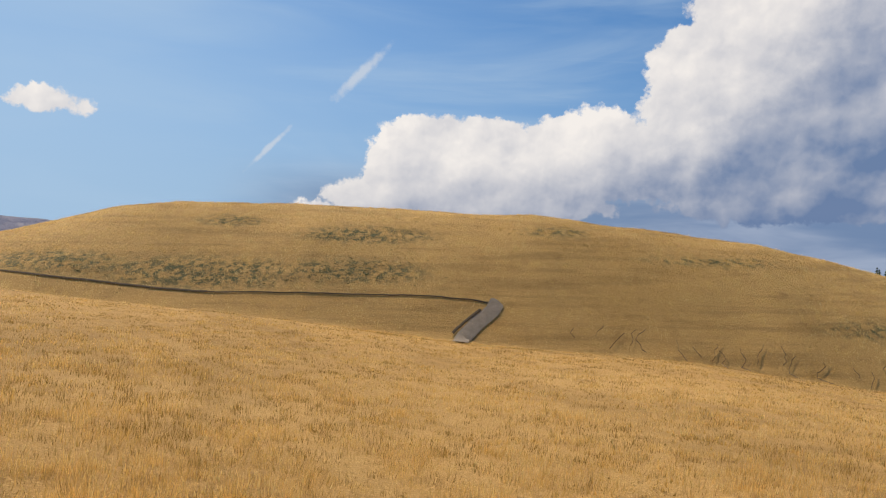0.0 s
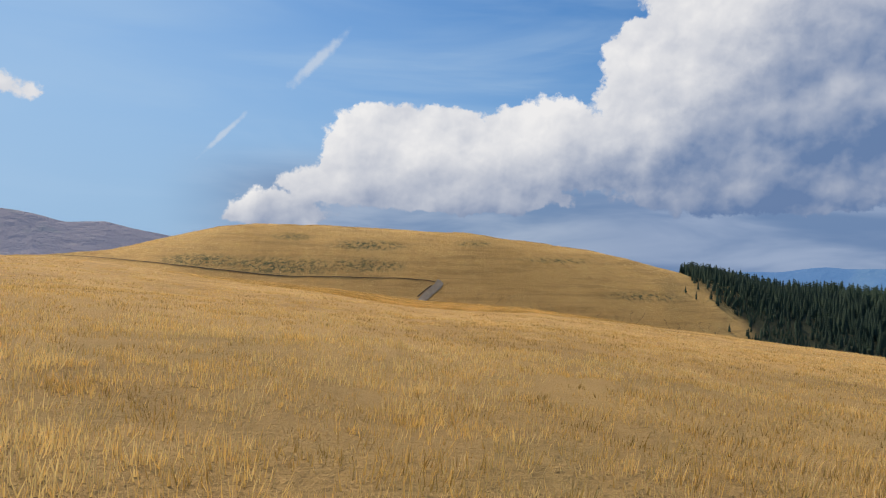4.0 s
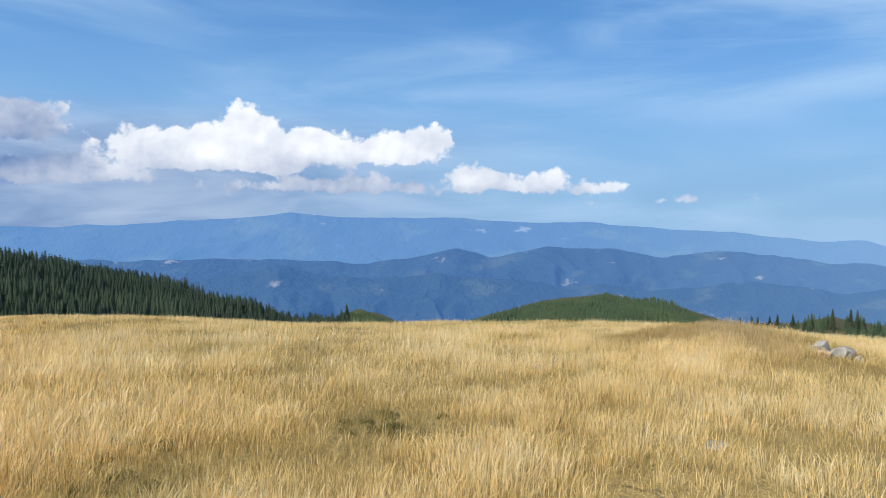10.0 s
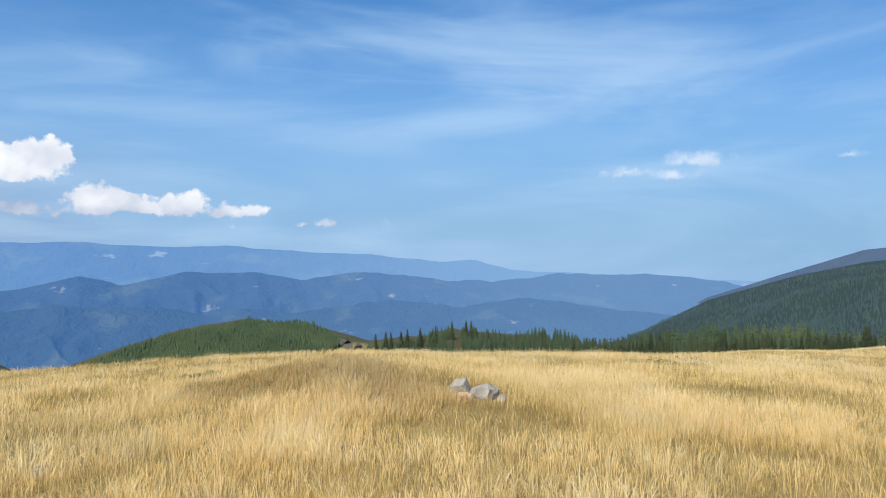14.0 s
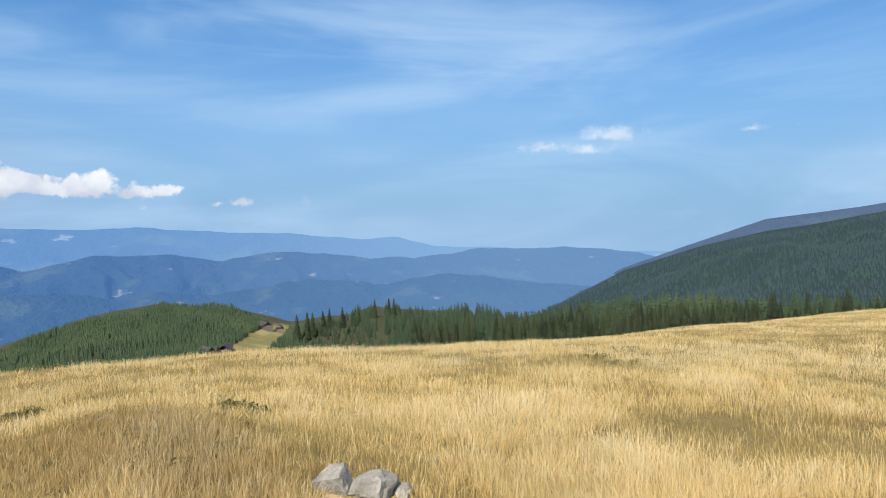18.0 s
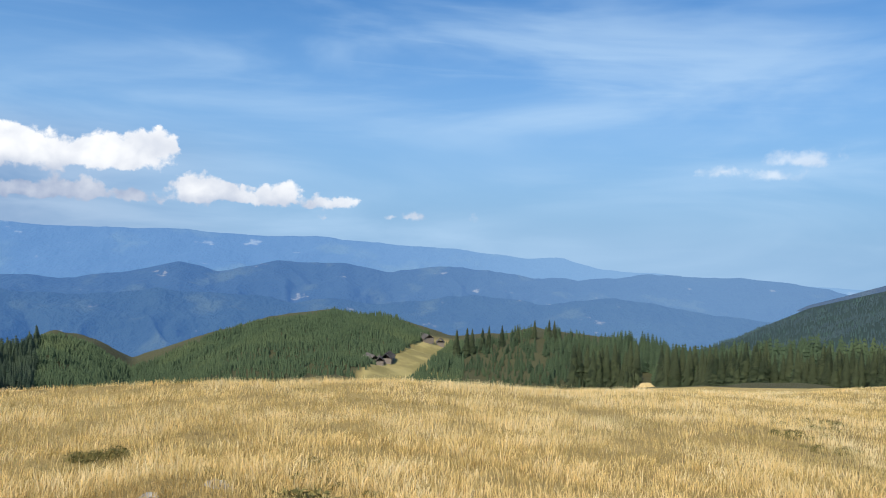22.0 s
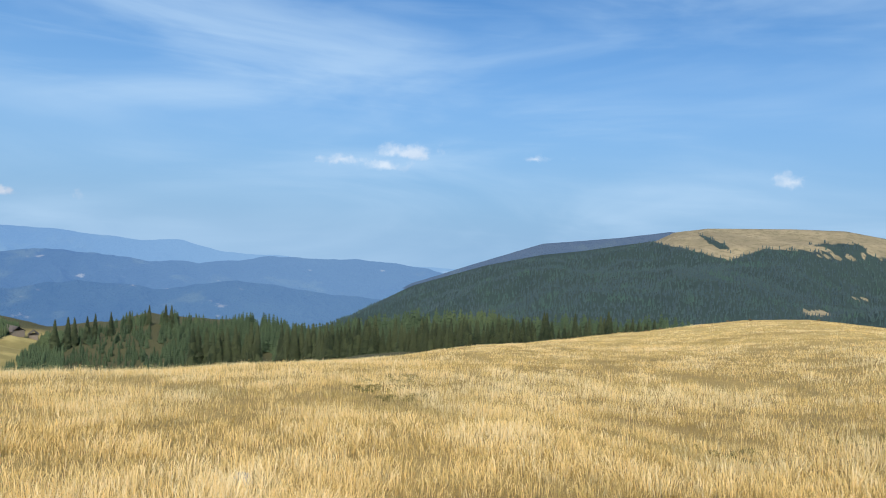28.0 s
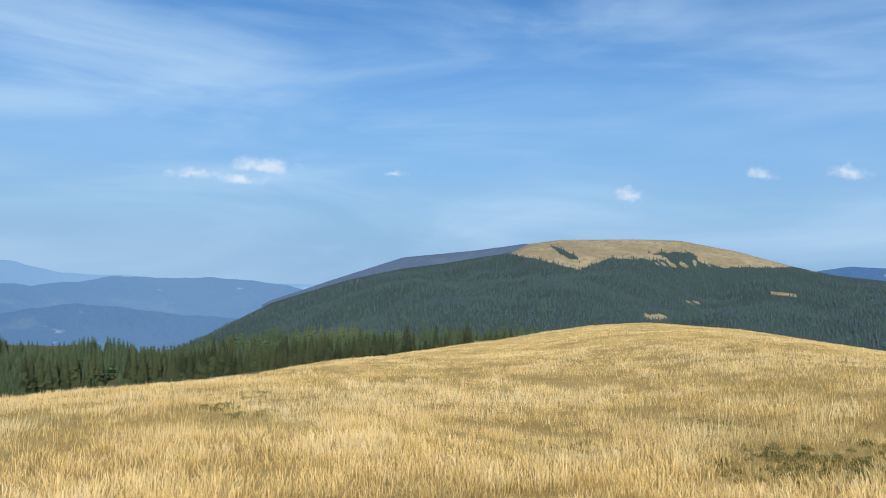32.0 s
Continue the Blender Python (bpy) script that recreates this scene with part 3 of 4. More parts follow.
def mesh_of(name, verts, faces, mat, smooth_shade=False, attrs=None):
    """A mesh from arrays; faces is an (n, 3) or (n, 4) array."""
    me = bpy.data.meshes.new(name)
    verts, faces = np.asarray(verts, np.float32), np.asarray(faces, np.int32)
    k = faces.shape[1]
    me.vertices.add(len(verts))
    me.vertices.foreach_set("co", verts.ravel())
    me.loops.add(faces.size)
    me.loops.foreach_set("vertex_index", faces.ravel())
    me.polygons.add(len(faces))
    me.polygons.foreach_set("loop_start", np.arange(0, faces.size, k, dtype=np.int32))
    me.polygons.foreach_set("loop_total", np.full(len(faces), k, np.int32))
    if smooth_shade:
        me.polygons.foreach_set("use_smooth", np.ones(len(faces), bool))
    for key, values in (attrs or {}).items():
        me.attributes.new(key, "FLOAT", "POINT").data.foreach_set("value", np.asarray(values, np.float32))
    me.update(calc_edges=True)
    me.materials.append(mat)
    return me


def grid_faces(rows, cols, wrap=False):
    i, j = np.meshgrid(np.arange(rows - 1), np.arange(cols if wrap else cols - 1), indexing="ij")
    a, b = i * cols + j, i * cols + (j + 1) % cols
    return np.stack([a, b, b + cols, a + cols], -1).reshape(-1, 4)


# ---------------------------------------------------------------- the ground: one sheet to the horizon
az_lines = np.concatenate([np.arange(50, -190, -0.4), np.arange(-190, -310, -4.0)])
rings = np.concatenate([[0.0], np.geomspace(0.5, 60, 90), np.arange(62, 128, 2.5), np.arange(128, 200, 0.8), np.geomspace(201, 700, 60), np.geomspace(740, 4700, 22)])
RR, AA = np.meshgrid(rings, az_lines, indexing="ij")
gx, gy = -np.sin(AA * RAD) * RR, np.cos(AA * RAD) * RR
gz = ground(gx, gy)
gel = np.degrees(np.arctan2(gz, RR))
meadow = smooth(-98.8, -100.2, AA) * smooth(-107.5, -105.5, AA) * smooth(300, 320, RR) * smooth(580, 540, RR)
meadow *= smooth(-98.5, -99.5, AA + np.maximum(0, gel + 10.5) * 1.9)
forest_edge = -24.4 - 3.2 * smooth(-0.6, -4.5, gel)
forest = smooth(0.3, -1.2, AA - forest_edge) * smooth(140, 155, RR) * (1 - meadow) * smooth(-200, -185, AA)
scrub = np.zeros_like(RR)
for u, v, a, b in ((4.5, -0.6, 4.5, 0.7), (-1.2, -0.45, 3.2, 0.55), (4.0, 1.5, 1.5, 0.3), (-1.5, 1.0, 3.0, 0.4), (10, -0.3, 3.0, 0.5), (-9, 1.3, 1.5, 0.25), (-15, 0.2, 3, 0.2), (-21, -2.2, 3, 0.3)):
    scrub = np.maximum(scrub, smooth(1.2, 0.5, np.hypot((AA - u) / a, (gel - v) / b)) * smooth(138, 142, RR))
gv = np.stack([gx, gy, gz], -1).reshape(-1, 3)
gf = grid_faces(len(rings), len(az_lines), True)[:, ::-1]
olive, brown = sward(gx, gy)
ground_ob = new("ground", mesh_of("ground", gv, gf, GROUND, True, {"meadow": meadow.ravel(), "forest": forest.ravel(), "scrub": scrub.ravel(), "warm": sun_warmth(gx, gy).ravel(), "sward": np.maximum(olive, brown).ravel(), "thatch_shade": smooth(60, 18, np.hypot(gx - 4, gy + 2)).ravel()}))
tagged(ground_ob, "dry golden mountain grassland with a long hill and wooded slopes", "ground", kind="structure")


# ---------------------------------------------------------------- far ranges
def mountain_range(name, label, mat, dist, depth, profile, base_el, seed, rough, kind="backdrop", haze=(0.1, 0.1)):
    """A range with a skyline (heading, elevation) that falls towards the viewer in ribs."""
    prof = np.array(profile, float)
    az = np.arange(prof[0, 0], prof[-1, 0] - 0.01, -0.2)
    rows = np.linspace(0, 1, 44)
    S, A = np.meshgrid(rows, az, indexing="ij")
    top = np.interp(-A, -prof[:, 0], prof[:, 1]) + (fbm(A * 0.5 + seed, A * 0 + seed, 4) - 0.5) * rough * 0.45
    R = dist - depth * S
    zt, zb = dist * np.tan(top * RAD), (dist - depth) * math.tan(base_el * RAD)
    x, y = -np.sin(A * RAD) * R, np.cos(A * RAD) * R
    bend = fbm(A * 0.11 + seed, S * 2.0 + seed, 3) * 3.0
    ribs = 1 - np.abs(2 * fbm(A * 0.12 + bend + seed, S * 1.6 + 1.5 * bend, 3) - 1)
    z = zt + (zb - zt) * S ** 0.9 + (ribs - 0.8) * dist * 0.035 * rough * np.sin(np.clip(S * 1.25, 0, 1) * math.pi)
    back = np.stack([-np.sin(az * RAD) * (dist + depth), np.cos(az * RAD) * (dist + depth), np.full(len(az), zb.min() if hasattr(zb, "min") else zb)], -1)
    v = np.concatenate([back, np.stack([x, y, z], -1).reshape(-1, 3)])
    # painted haze: the air thickens towards the open valley and in the bottoms
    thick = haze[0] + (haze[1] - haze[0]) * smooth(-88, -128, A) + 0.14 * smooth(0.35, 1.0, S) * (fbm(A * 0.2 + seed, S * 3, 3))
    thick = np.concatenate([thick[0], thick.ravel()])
    ob = new(name, mesh_of(name, v, grid_faces(len(rows) + 1, len(az)), mat, True, {"haze": np.clip(thick, 0, 1)}))
    return tagged(ob, label, "mountains", kind=kind)


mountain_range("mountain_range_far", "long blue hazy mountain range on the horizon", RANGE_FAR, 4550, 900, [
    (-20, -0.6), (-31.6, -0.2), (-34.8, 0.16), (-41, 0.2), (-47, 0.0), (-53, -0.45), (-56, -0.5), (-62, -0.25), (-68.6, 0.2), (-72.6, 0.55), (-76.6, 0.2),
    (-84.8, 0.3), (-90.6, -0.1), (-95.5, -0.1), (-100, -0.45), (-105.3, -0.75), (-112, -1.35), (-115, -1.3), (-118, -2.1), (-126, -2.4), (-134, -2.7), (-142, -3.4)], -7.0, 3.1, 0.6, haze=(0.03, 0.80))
mountain_range("mountain_range_middle", "wooded mountains with pale clearings, blue with haze", RANGE_MID, 3300, 1300, [
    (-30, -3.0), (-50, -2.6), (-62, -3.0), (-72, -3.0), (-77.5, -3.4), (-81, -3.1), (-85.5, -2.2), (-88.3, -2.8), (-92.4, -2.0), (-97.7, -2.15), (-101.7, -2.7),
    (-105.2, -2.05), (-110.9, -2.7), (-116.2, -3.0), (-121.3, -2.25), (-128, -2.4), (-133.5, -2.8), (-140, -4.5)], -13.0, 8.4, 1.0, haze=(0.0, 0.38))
mountain_range("mountain_range_lower", "lower wooded ridges of the haze-blue valley", RANGE_LOW, 2500, 900, [
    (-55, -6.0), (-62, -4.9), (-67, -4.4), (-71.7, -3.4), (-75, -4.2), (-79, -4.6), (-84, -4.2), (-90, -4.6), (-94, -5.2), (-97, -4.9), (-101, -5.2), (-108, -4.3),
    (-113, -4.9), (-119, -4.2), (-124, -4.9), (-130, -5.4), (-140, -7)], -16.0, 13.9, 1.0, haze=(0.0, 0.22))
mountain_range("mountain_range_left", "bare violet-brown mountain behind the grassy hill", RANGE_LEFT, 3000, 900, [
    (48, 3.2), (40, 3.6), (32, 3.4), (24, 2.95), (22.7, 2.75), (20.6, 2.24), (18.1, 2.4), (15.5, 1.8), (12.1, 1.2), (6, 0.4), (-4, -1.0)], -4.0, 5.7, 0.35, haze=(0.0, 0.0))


# ---------------------------------------------------------------- the big wooded mountain with a bald top
MD, MDEP = 2300.0, 1350.0
MPROF = np.array([(-122, -9), (-127.4, -6.8), (-132.4, -4.2), (-138.2, -2.35), (-142.5, -1.35), (-145.5, -0.92), (-148.6, -0.32), (-151.0, 0.10), (-152.3, 0.80), (-154.7, 1.18), (-160.3, 1.33),
                  (-163.6, 1.3), (-167.5, 0.6), (-171.3, -0.4), (-174, -0.95), (-178, -1.3), (-190, -2), (-205, -3)], float)
MA = np.arange(-122, -205, -0.25)
MS = np.linspace(0, 1, 70)
S2, A2 = np.meshgrid(MS, MA, indexing="ij")


def massif(S, A):
    top = np.interp(-A, -MPROF[:, 0], MPROF[:, 1])
    R = MD - MDEP * S
    zt, zb = MD * np.tan(top * RAD), (MD - MDEP) * math.tan(-13 * RAD)
    x, y = -np.sin(A * RAD) * R, np.cos(A * RAD) * R
    ribs = fbm(x * 0.0032 + 1.7, y * 0.0032 + 4.2, 4) - 0.5
    spur = np.exp(-((A + 150) / 13.0) ** 2) * np.exp(-((S - 0.55) / 0.2) ** 2) * 55
    gully = -np.exp(-((A + 163.5 - (S - 0.5) * 8) / 3.5) ** 2) * np.sin(np.clip(S * 1.2, 0, 1) * math.pi) * 50
    z = zt + (zb - zt) * S ** 1.05 + ribs * 120 * np.sin(np.clip(S * 1.3, 0, 1) * math.pi) + spur + gully
    return x, y, z


mx, my, mz = massif(S2, A2)
mel = np.degrees(np.arctan2(mz, np.hypot(mx, my)))


def clumps(A, el):
    """Distance measure to the two clumps of trees on the bald top."""
    d = np.full(np.shape(A), 9.0)
    for u, v, a, b, lean in ((-155.3, 0.05, 1.5, 0.24, 0.48), (-163.6, 0.10, 1.9, 0.40, 0.05), (-162.4, -0.30, 4.6, 0.20, 0.03)):
        d = np.minimum(d, np.hypot((A - u) / a, (el - v - (A - u) * lean) / b))
    return d


edge = np.interp(-A2, [145, 150, 151, 153.5, 156.3, 157.5, 159.5, 163.2, 166, 169.1, 171.3, 173, 176, 180], [9, 1.2, 0.0, -0.45, -1.1, -0.4, -0.3, -0.6, -0.55, -0.5, -0.4, -0.75, 9, 9])
patches = fbm(A2 * 0.75 + 3, mel * 2.4 + 6, 4)
bald = smooth(-0.12, 0.08, mel - edge + (patches - 0.5) * 0.25) * smooth(-150.2, -151.0, A2) * smooth(-174, -172, A2)
bald = bald * (1 - 0.8 * smooth(1.05, 0.7, clumps(A2, mel) + (patches - 0.5) * 1.4))
bald = np.maximum(bald, 0.9 * (np.hypot((A2 + 164.6) / 0.6, (mel + 3.28) / 0.12) < 1))
bald = np.maximum(bald, 0.9 * (np.hypot((A2 + 171.0) / 1.5, (mel + 2.4) / 0.10) < 1))
bald = np.maximum(bald, 0.9 * (np.hypot((A2 + 161.9) / 0.9, (mel + 4.5) / 0.25) < 1))
back = np.stack([-np.sin(MA * RAD) * (MD + 700), np.cos(MA * RAD) * (MD + 700), np.full(len(MA), -500.0)], -1)
mv = np.concatenate([back, np.stack([mx, my, mz], -1).reshape(-1, 3)])
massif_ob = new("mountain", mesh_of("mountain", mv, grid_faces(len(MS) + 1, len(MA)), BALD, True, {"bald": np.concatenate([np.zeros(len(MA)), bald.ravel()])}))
tagged(massif_ob, "wooded mountain with a bald pale grassy summit", "mountain", kind="structure")
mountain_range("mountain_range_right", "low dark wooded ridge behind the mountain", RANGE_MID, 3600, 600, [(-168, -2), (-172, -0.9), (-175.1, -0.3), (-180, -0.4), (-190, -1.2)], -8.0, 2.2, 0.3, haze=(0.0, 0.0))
mountain_range("mountain_range_shoulder", "dusky haze-blue shoulder of the mountain behind the green ridge", RANGE_SHOULDER, 3000, 700, [
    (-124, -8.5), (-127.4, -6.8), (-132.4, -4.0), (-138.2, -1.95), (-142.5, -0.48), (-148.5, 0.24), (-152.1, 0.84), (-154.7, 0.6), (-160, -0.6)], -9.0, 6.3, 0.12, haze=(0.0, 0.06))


# ---------------------------------------------------------------- trees
def spruce_crown(rng, tiers, arms, spread=0.19, segments=1):
    """Crown of a spruce 1 m high: whorls of drooping boughs. Returns vertices and triangles."""
    v, f = [], []
    for k in range(tiers):
        s = k / tiers
        z = 0.10 + 0.88 * s ** 0.92
        reach = spread * (1 - s) ** 0.85 + 0.012
        turn = rng.rand() * 6.28
        for m in range(arms):
            a = turn + 6.2832 * m / arms + rng.uniform(-0.25, 0.25)
            l = reach * rng.uniform(0.72, 1.15)
            w = l * rng.uniform(0.42, 0.62) * 6.0 / arms + 0.006
            c, d = math.cos(a), math.sin(a)
            droop = l * rng.uniform(0.30, 0.62)
            lift = 0.055 + 0.05 * (1 - s)
            base = len(v)
            v += [(c * 0.008, d * 0.008, z + lift), (c * l * 0.62 - d * w, d * l * 0.62 + c * w, z - droop * 0.55),
                  (c * l, d * l, z - droop * 0.8), (c * l * 0.62 + d * w, d * l * 0.62 - c * w, z - droop * 0.55)]
            f += [(base, base + 1, base + 2), (base, base + 2, base + 3)]
    base = len(v)
    v += [(0.012, 0, 0.90), (-0.006, 0.010, 0.90), (-0.006, -0.010, 0.90), (0, 0, 1.0)]
    f += [(base, base + 1, base + 3), (base + 1, base + 2, base + 3), (base + 2, base, base + 3)]
    return np.array(v), np.array(f)


def trunk_shape():
    v, f, n = [], [], 7
    for z, r in ((-0.06, 0.022), (0.0, 0.018), (0.35, 0.011), (0.75, 0.005), (0.97, 0.001)):
        v += [(math.cos(6.2832 * k / n) * r, math.sin(6.2832 * k / n) * r, z) for k in range(n)]
    return np.array(v), grid_faces(5, n, True)


def cone_crown(rng):
    """Small far tree: three ragged skirts."""
    v, f, n = [], [], 5
    for z0, z1, r in ((0.02, 0.55, 0.20), (0.3, 0.8, 0.14), (0.58, 1.0, 0.085)):
        base, turn = len(v), rng.rand() * 6
        v += [(math.cos(turn + 6.2832 * k / n) * r * rng.uniform(0.7, 1.2), math.sin(turn + 6.2832 * k / n) * r * rng.uniform(0.7, 1.2), z0 + rng.uniform(-0.04, 0.04)) for k in range(n)]
        v.append((0, 0, z1))
        f += [(base + k, base + (k + 1) % n, base + n) for k in range(n)]
    return np.array(v), np.array(f)


def scatter(name, label, category, mat, shapes, places, heights, seed, kind="stuff", lean=0.0):
    """Many small plants joined into one mesh."""
    rng = np.random.RandomState(seed)
    V, Fc, at = [], [], 0
    pick = rng.randint(len(shapes), size=len(places))
    for k, (sv, sf) in enumerate(shapes):
        own = np.where(pick == k)[0]
        if not len(own):
            continue
        turn, h = rng.rand(len(own)) * 6.2832, heights[own]
        wide = h * rng.uniform(0.85, 1.2, len(own))
        c, s = np.cos(turn) * wide, np.sin(turn) * wide
        x = sv[None, :, 0] * c[:, None] - sv[None, :, 1] * s[:, None] + places[own, 0:1]
        y = sv[None, :, 0] * s[:, None] + sv[None, :, 1] * c[:, None] + places[own, 1:2]
        z = sv[None, :, 2] * h[:, None] + places[own, 2:3]
        V.append(np.stack([x, y, z], -1).reshape(-1, 3))
        Fc.append((sf[None] + (np.arange(len(own)) * len(sv))[:, None, None]).reshape(-1, sf.shape[1]) + at)
        at += len(own) * len(sv)
    ob = new(name, mesh_of(name, np.concatenate(V), np.concatenate(Fc), mat))
    return tagged(ob, label, category, kind=kind)


rng = np.random.RandomState(21)
MID_SPRUCE = [spruce_crown(rng, 8, 6, 0.22) for k in range(6)]
SMALL_SPRUCE = [cone_crown(rng) for k in range(8)]


def wood(az0, az1, n, seed, span=(0.0, 1.0), behind=30.0, thin=None):
    """Places for trees on the slopes beyond the crest, evenly strewn, with their headings."""
    g = np.random.RandomState(seed)
    az = g.uniform(az1, az0, n)
    rf, rb = column(BEYOND, az, 1), column(BEYOND, az, 3)
    s = g.uniform(span[0], span[1], n)
    r = np.sqrt(rf ** 2 + s * ((rb + behind) ** 2 - rf ** 2))
    x, y = -np.sin(az * RAD) * r, np.cos(az * RAD) * r
    z = ground(x, y)
    el = np.degrees(np.arctan2(z, r))
    keep = np.ones(n, bool) if thin is None else thin(az, el, r, x, y, g)
    return np.stack([x, y, z], -1)[keep], r[keep], az[keep]


def in_meadow(az, el):
    return (az < -99.3 - np.maximum(0, (el + 10.5)) * 1.9) & (az > -106.3 + np.maximum(0, -8.4 - el) * 1.2)


# wood beside the grassy hill; cloud shade over it is painted into its needles
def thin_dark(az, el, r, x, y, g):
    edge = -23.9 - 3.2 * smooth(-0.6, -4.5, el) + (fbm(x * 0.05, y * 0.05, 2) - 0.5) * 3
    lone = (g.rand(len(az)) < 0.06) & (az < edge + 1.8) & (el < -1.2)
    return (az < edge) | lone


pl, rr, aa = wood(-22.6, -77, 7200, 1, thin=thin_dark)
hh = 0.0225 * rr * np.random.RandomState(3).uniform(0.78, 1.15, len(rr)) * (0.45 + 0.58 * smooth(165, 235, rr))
scatter("spruce_wood", "dense green spruce wood on the slope beside the hill, darkened as under cloud", "spruce wood", SHADED_NEEDLES, MID_SPRUCE, pl, hh, 4)
# two rounded wooded hills
pl, rr, aa = wood(-74, -107.5, 19000, 5, span=(0.1, 1.0), thin=lambda az, el, r, x, y, g: ~in_meadow(az, el))
hh = 0.0090 * rr * np.random.RandomState(6).uniform(0.7, 1.25, len(rr))
scatter("wooded_hills", "rounded hills covered with green spruce wood", "spruce wood", HILL_NEEDLES, SMALL_SPRUCE, pl, hh, 7)
# wood behind the crest of the pasture
pl, rr, aa = wood(-103.2, -156, 4000, 8, thin=lambda az, el, r, x, y, g: ~in_meadow(az, el) & ~((np.abs(az + 113.3) < 0.35) & (el > -9.6)) & ~((np.abs(az + 121.3) < 0.5) & (r < 372)))
hh = 0.036 * rr * np.random.RandomState(9).uniform(0.6, 1.15, len(rr)) * (0.38 + 0.62 * smooth(-108, -126, aa)) * (1 + 0.28 * smooth(-122, -130, aa))
rows_in = rr - column(BEYOND, aa, 1)
order = np.argsort(rows_in + 1000 * ((aa > -106) | (aa < -150)))
near_ids = order[:170]
far_ids = order[170:]
scatter("spruce_wood", "green spruce wood behind the edge of the pasture", "spruce wood", HILL_NEEDLES, MID_SPRUCE, pl[far_ids], hh[far_ids] * 0.84, 11)
# single trees of the wood's edge
g = np.random.RandomState(12)
TREES = []
for k in range(5):
    sv, sf = spruce_crown(g, 17, 9, 0.17)
    tv, tf = trunk_shape()
    TREES.append((mesh_of("crown", sv, sf, SUNNY_NEEDLES), mesh_of("trunk", tv, tf, BARK, True)))


def spruce(x, y, z, h, k, turn):
    root = new("spruce_tree")
    root.matrix_world = pose(x, y, z, 0, 0, turn) @ Matrix.Diagonal((h * 1.05, h * 1.05, h, 1))
    for me, nm in zip(TREES[k], ("crown", "trunk")):
        part = new(nm, me)
        part.parent = root
    return tagged(root, "tall green spruce at the edge of the pasture", "spruce", "spruces along the pasture")


for i in near_ids:
    spruce(*pl[i], hh[i] * g.uniform(0.95, 1.3), g.randint(5), g.uniform(0, 360))
# tall spruces of the outermost row, just behind the pasture
EDGE_TOPS = ((112, -8.0), (118, -7.3), (123, -6.95), (128, -6.8), (132, -6.45), (137, -6.25), (141, -6.5), (145, -6.45), (150, -5.95))
for k in range(84):
    az = -116.0 - 0.41 * k + g.uniform(-0.16, 0.16)
    if abs(az + 121.3) < 0.7:
        continue
    r = float(column(BEYOND, np.array([az]), 1)[0]) + g.uniform(2, 14)
    p = toward(az) * r
    z = height(p.x, p.y)
    top = float(np.interp(-az, [u for u, v in EDGE_TOPS], [v for u, v in EDGE_TOPS])) + g.uniform(-0.75, 0.12)
    spruce(p.x, p.y, z, max(6.0, r * math.tan(top * RAD) - z), g.randint(5), g.uniform(0, 360))
# lone spruces on the skyline beyond the saddle
for az, el_top, size in ((-106.9, -6.95, 1.5), (-107.7, -6.8, 1.3), (-108.1, -6.85, 1.3), (-108.9, -6.75, 1.2), (-109.4, -6.6, 1.1), (-110.4, -6.5, 1.1), (-111.6, -6.4, 1.0), (-112.9, -6.0, 1.1), (-114.0, -5.95, 1.2), (-114.4, -6.0, 1.0)):
    r = 455.0
    p = toward(az) * r
    z = height(p.x, p.y)
    spruce(p.x, p.y, z, max(6.0, r * math.tan(el_top * RAD) - z), g.randint(5), g.uniform(0, 360))
# trees of the big mountain
g2 = np.random.RandomState(31)
n = 32000
S3, A3 = g2.uniform(0.02, 1.0, n) ** 0.8, g2.uniform(-190, -124, n)
x3, y3, z3 = massif(S3, A3)
el3 = np.degrees(np.arctan2(z3, np.hypot(x3, y3)))
edge3 = np.interp(-A3, [145, 150, 151, 153.5, 156.3, 157.5, 159.5, 163.2, 166, 169.1, 171.3, 173, 176, 180], [9, 1.2, 0.0, -0.45, -1.1, -0.4, -0.3, -0.6, -0.55, -0.5, -0.4, -0.75, 9, 9])
pat3 = fbm(A3 * 0.75 + 3, el3 * 2.4 + 6, 4)
open3 = (el3 > edge3 - 0.03 - (pat3 - 0.5) * 0.25) & (A3 < -150.6) & (A3 > -173) & (clumps(A3, el3) + (pat3 - 0.5) * 1.4 > 1.12 - 0.55 * g2.rand(n))
for u, v, a, b in ((-164.6, -3.28, 0.6, 0.12), (-171.0, -2.4, 1.5, 0.10), (-161.9, -4.5, 0.9, 0.25)):
    open3 |= np.hypot((A3 - u) / a, (el3 - v) / b) < 1
keep = ~open3 & (el3 > -9)
scatter("mountain_wood", "spruce forest covering the mountain, haze-blue in its needle colour", "forest", HAZED_NEEDLES, SMALL_SPRUCE[:4],
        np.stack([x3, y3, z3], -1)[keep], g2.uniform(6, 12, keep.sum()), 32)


# ---------------------------------------------------------------- dirt road
def strip(points, width, lift):
    """Flat ribbon along places on the land."""
    v = []
    for k, p in enumerate(points):
        q = points[min(k + 1, len(points) - 1)] - points[max(k - 1, 0)]
        side = Vector((-q.y, q.x, 0)).normalized() * width * 0.5
        for m in (-1.0, -0.33, 0.33, 1.0):
            w = p + side * m
            v.append((w.x, w.y, height(w.x, w.y) + lift + (0.05 if abs(m) < 0.5 else 0.0)))
    return np.array(v), grid_faces(len(points), 4)


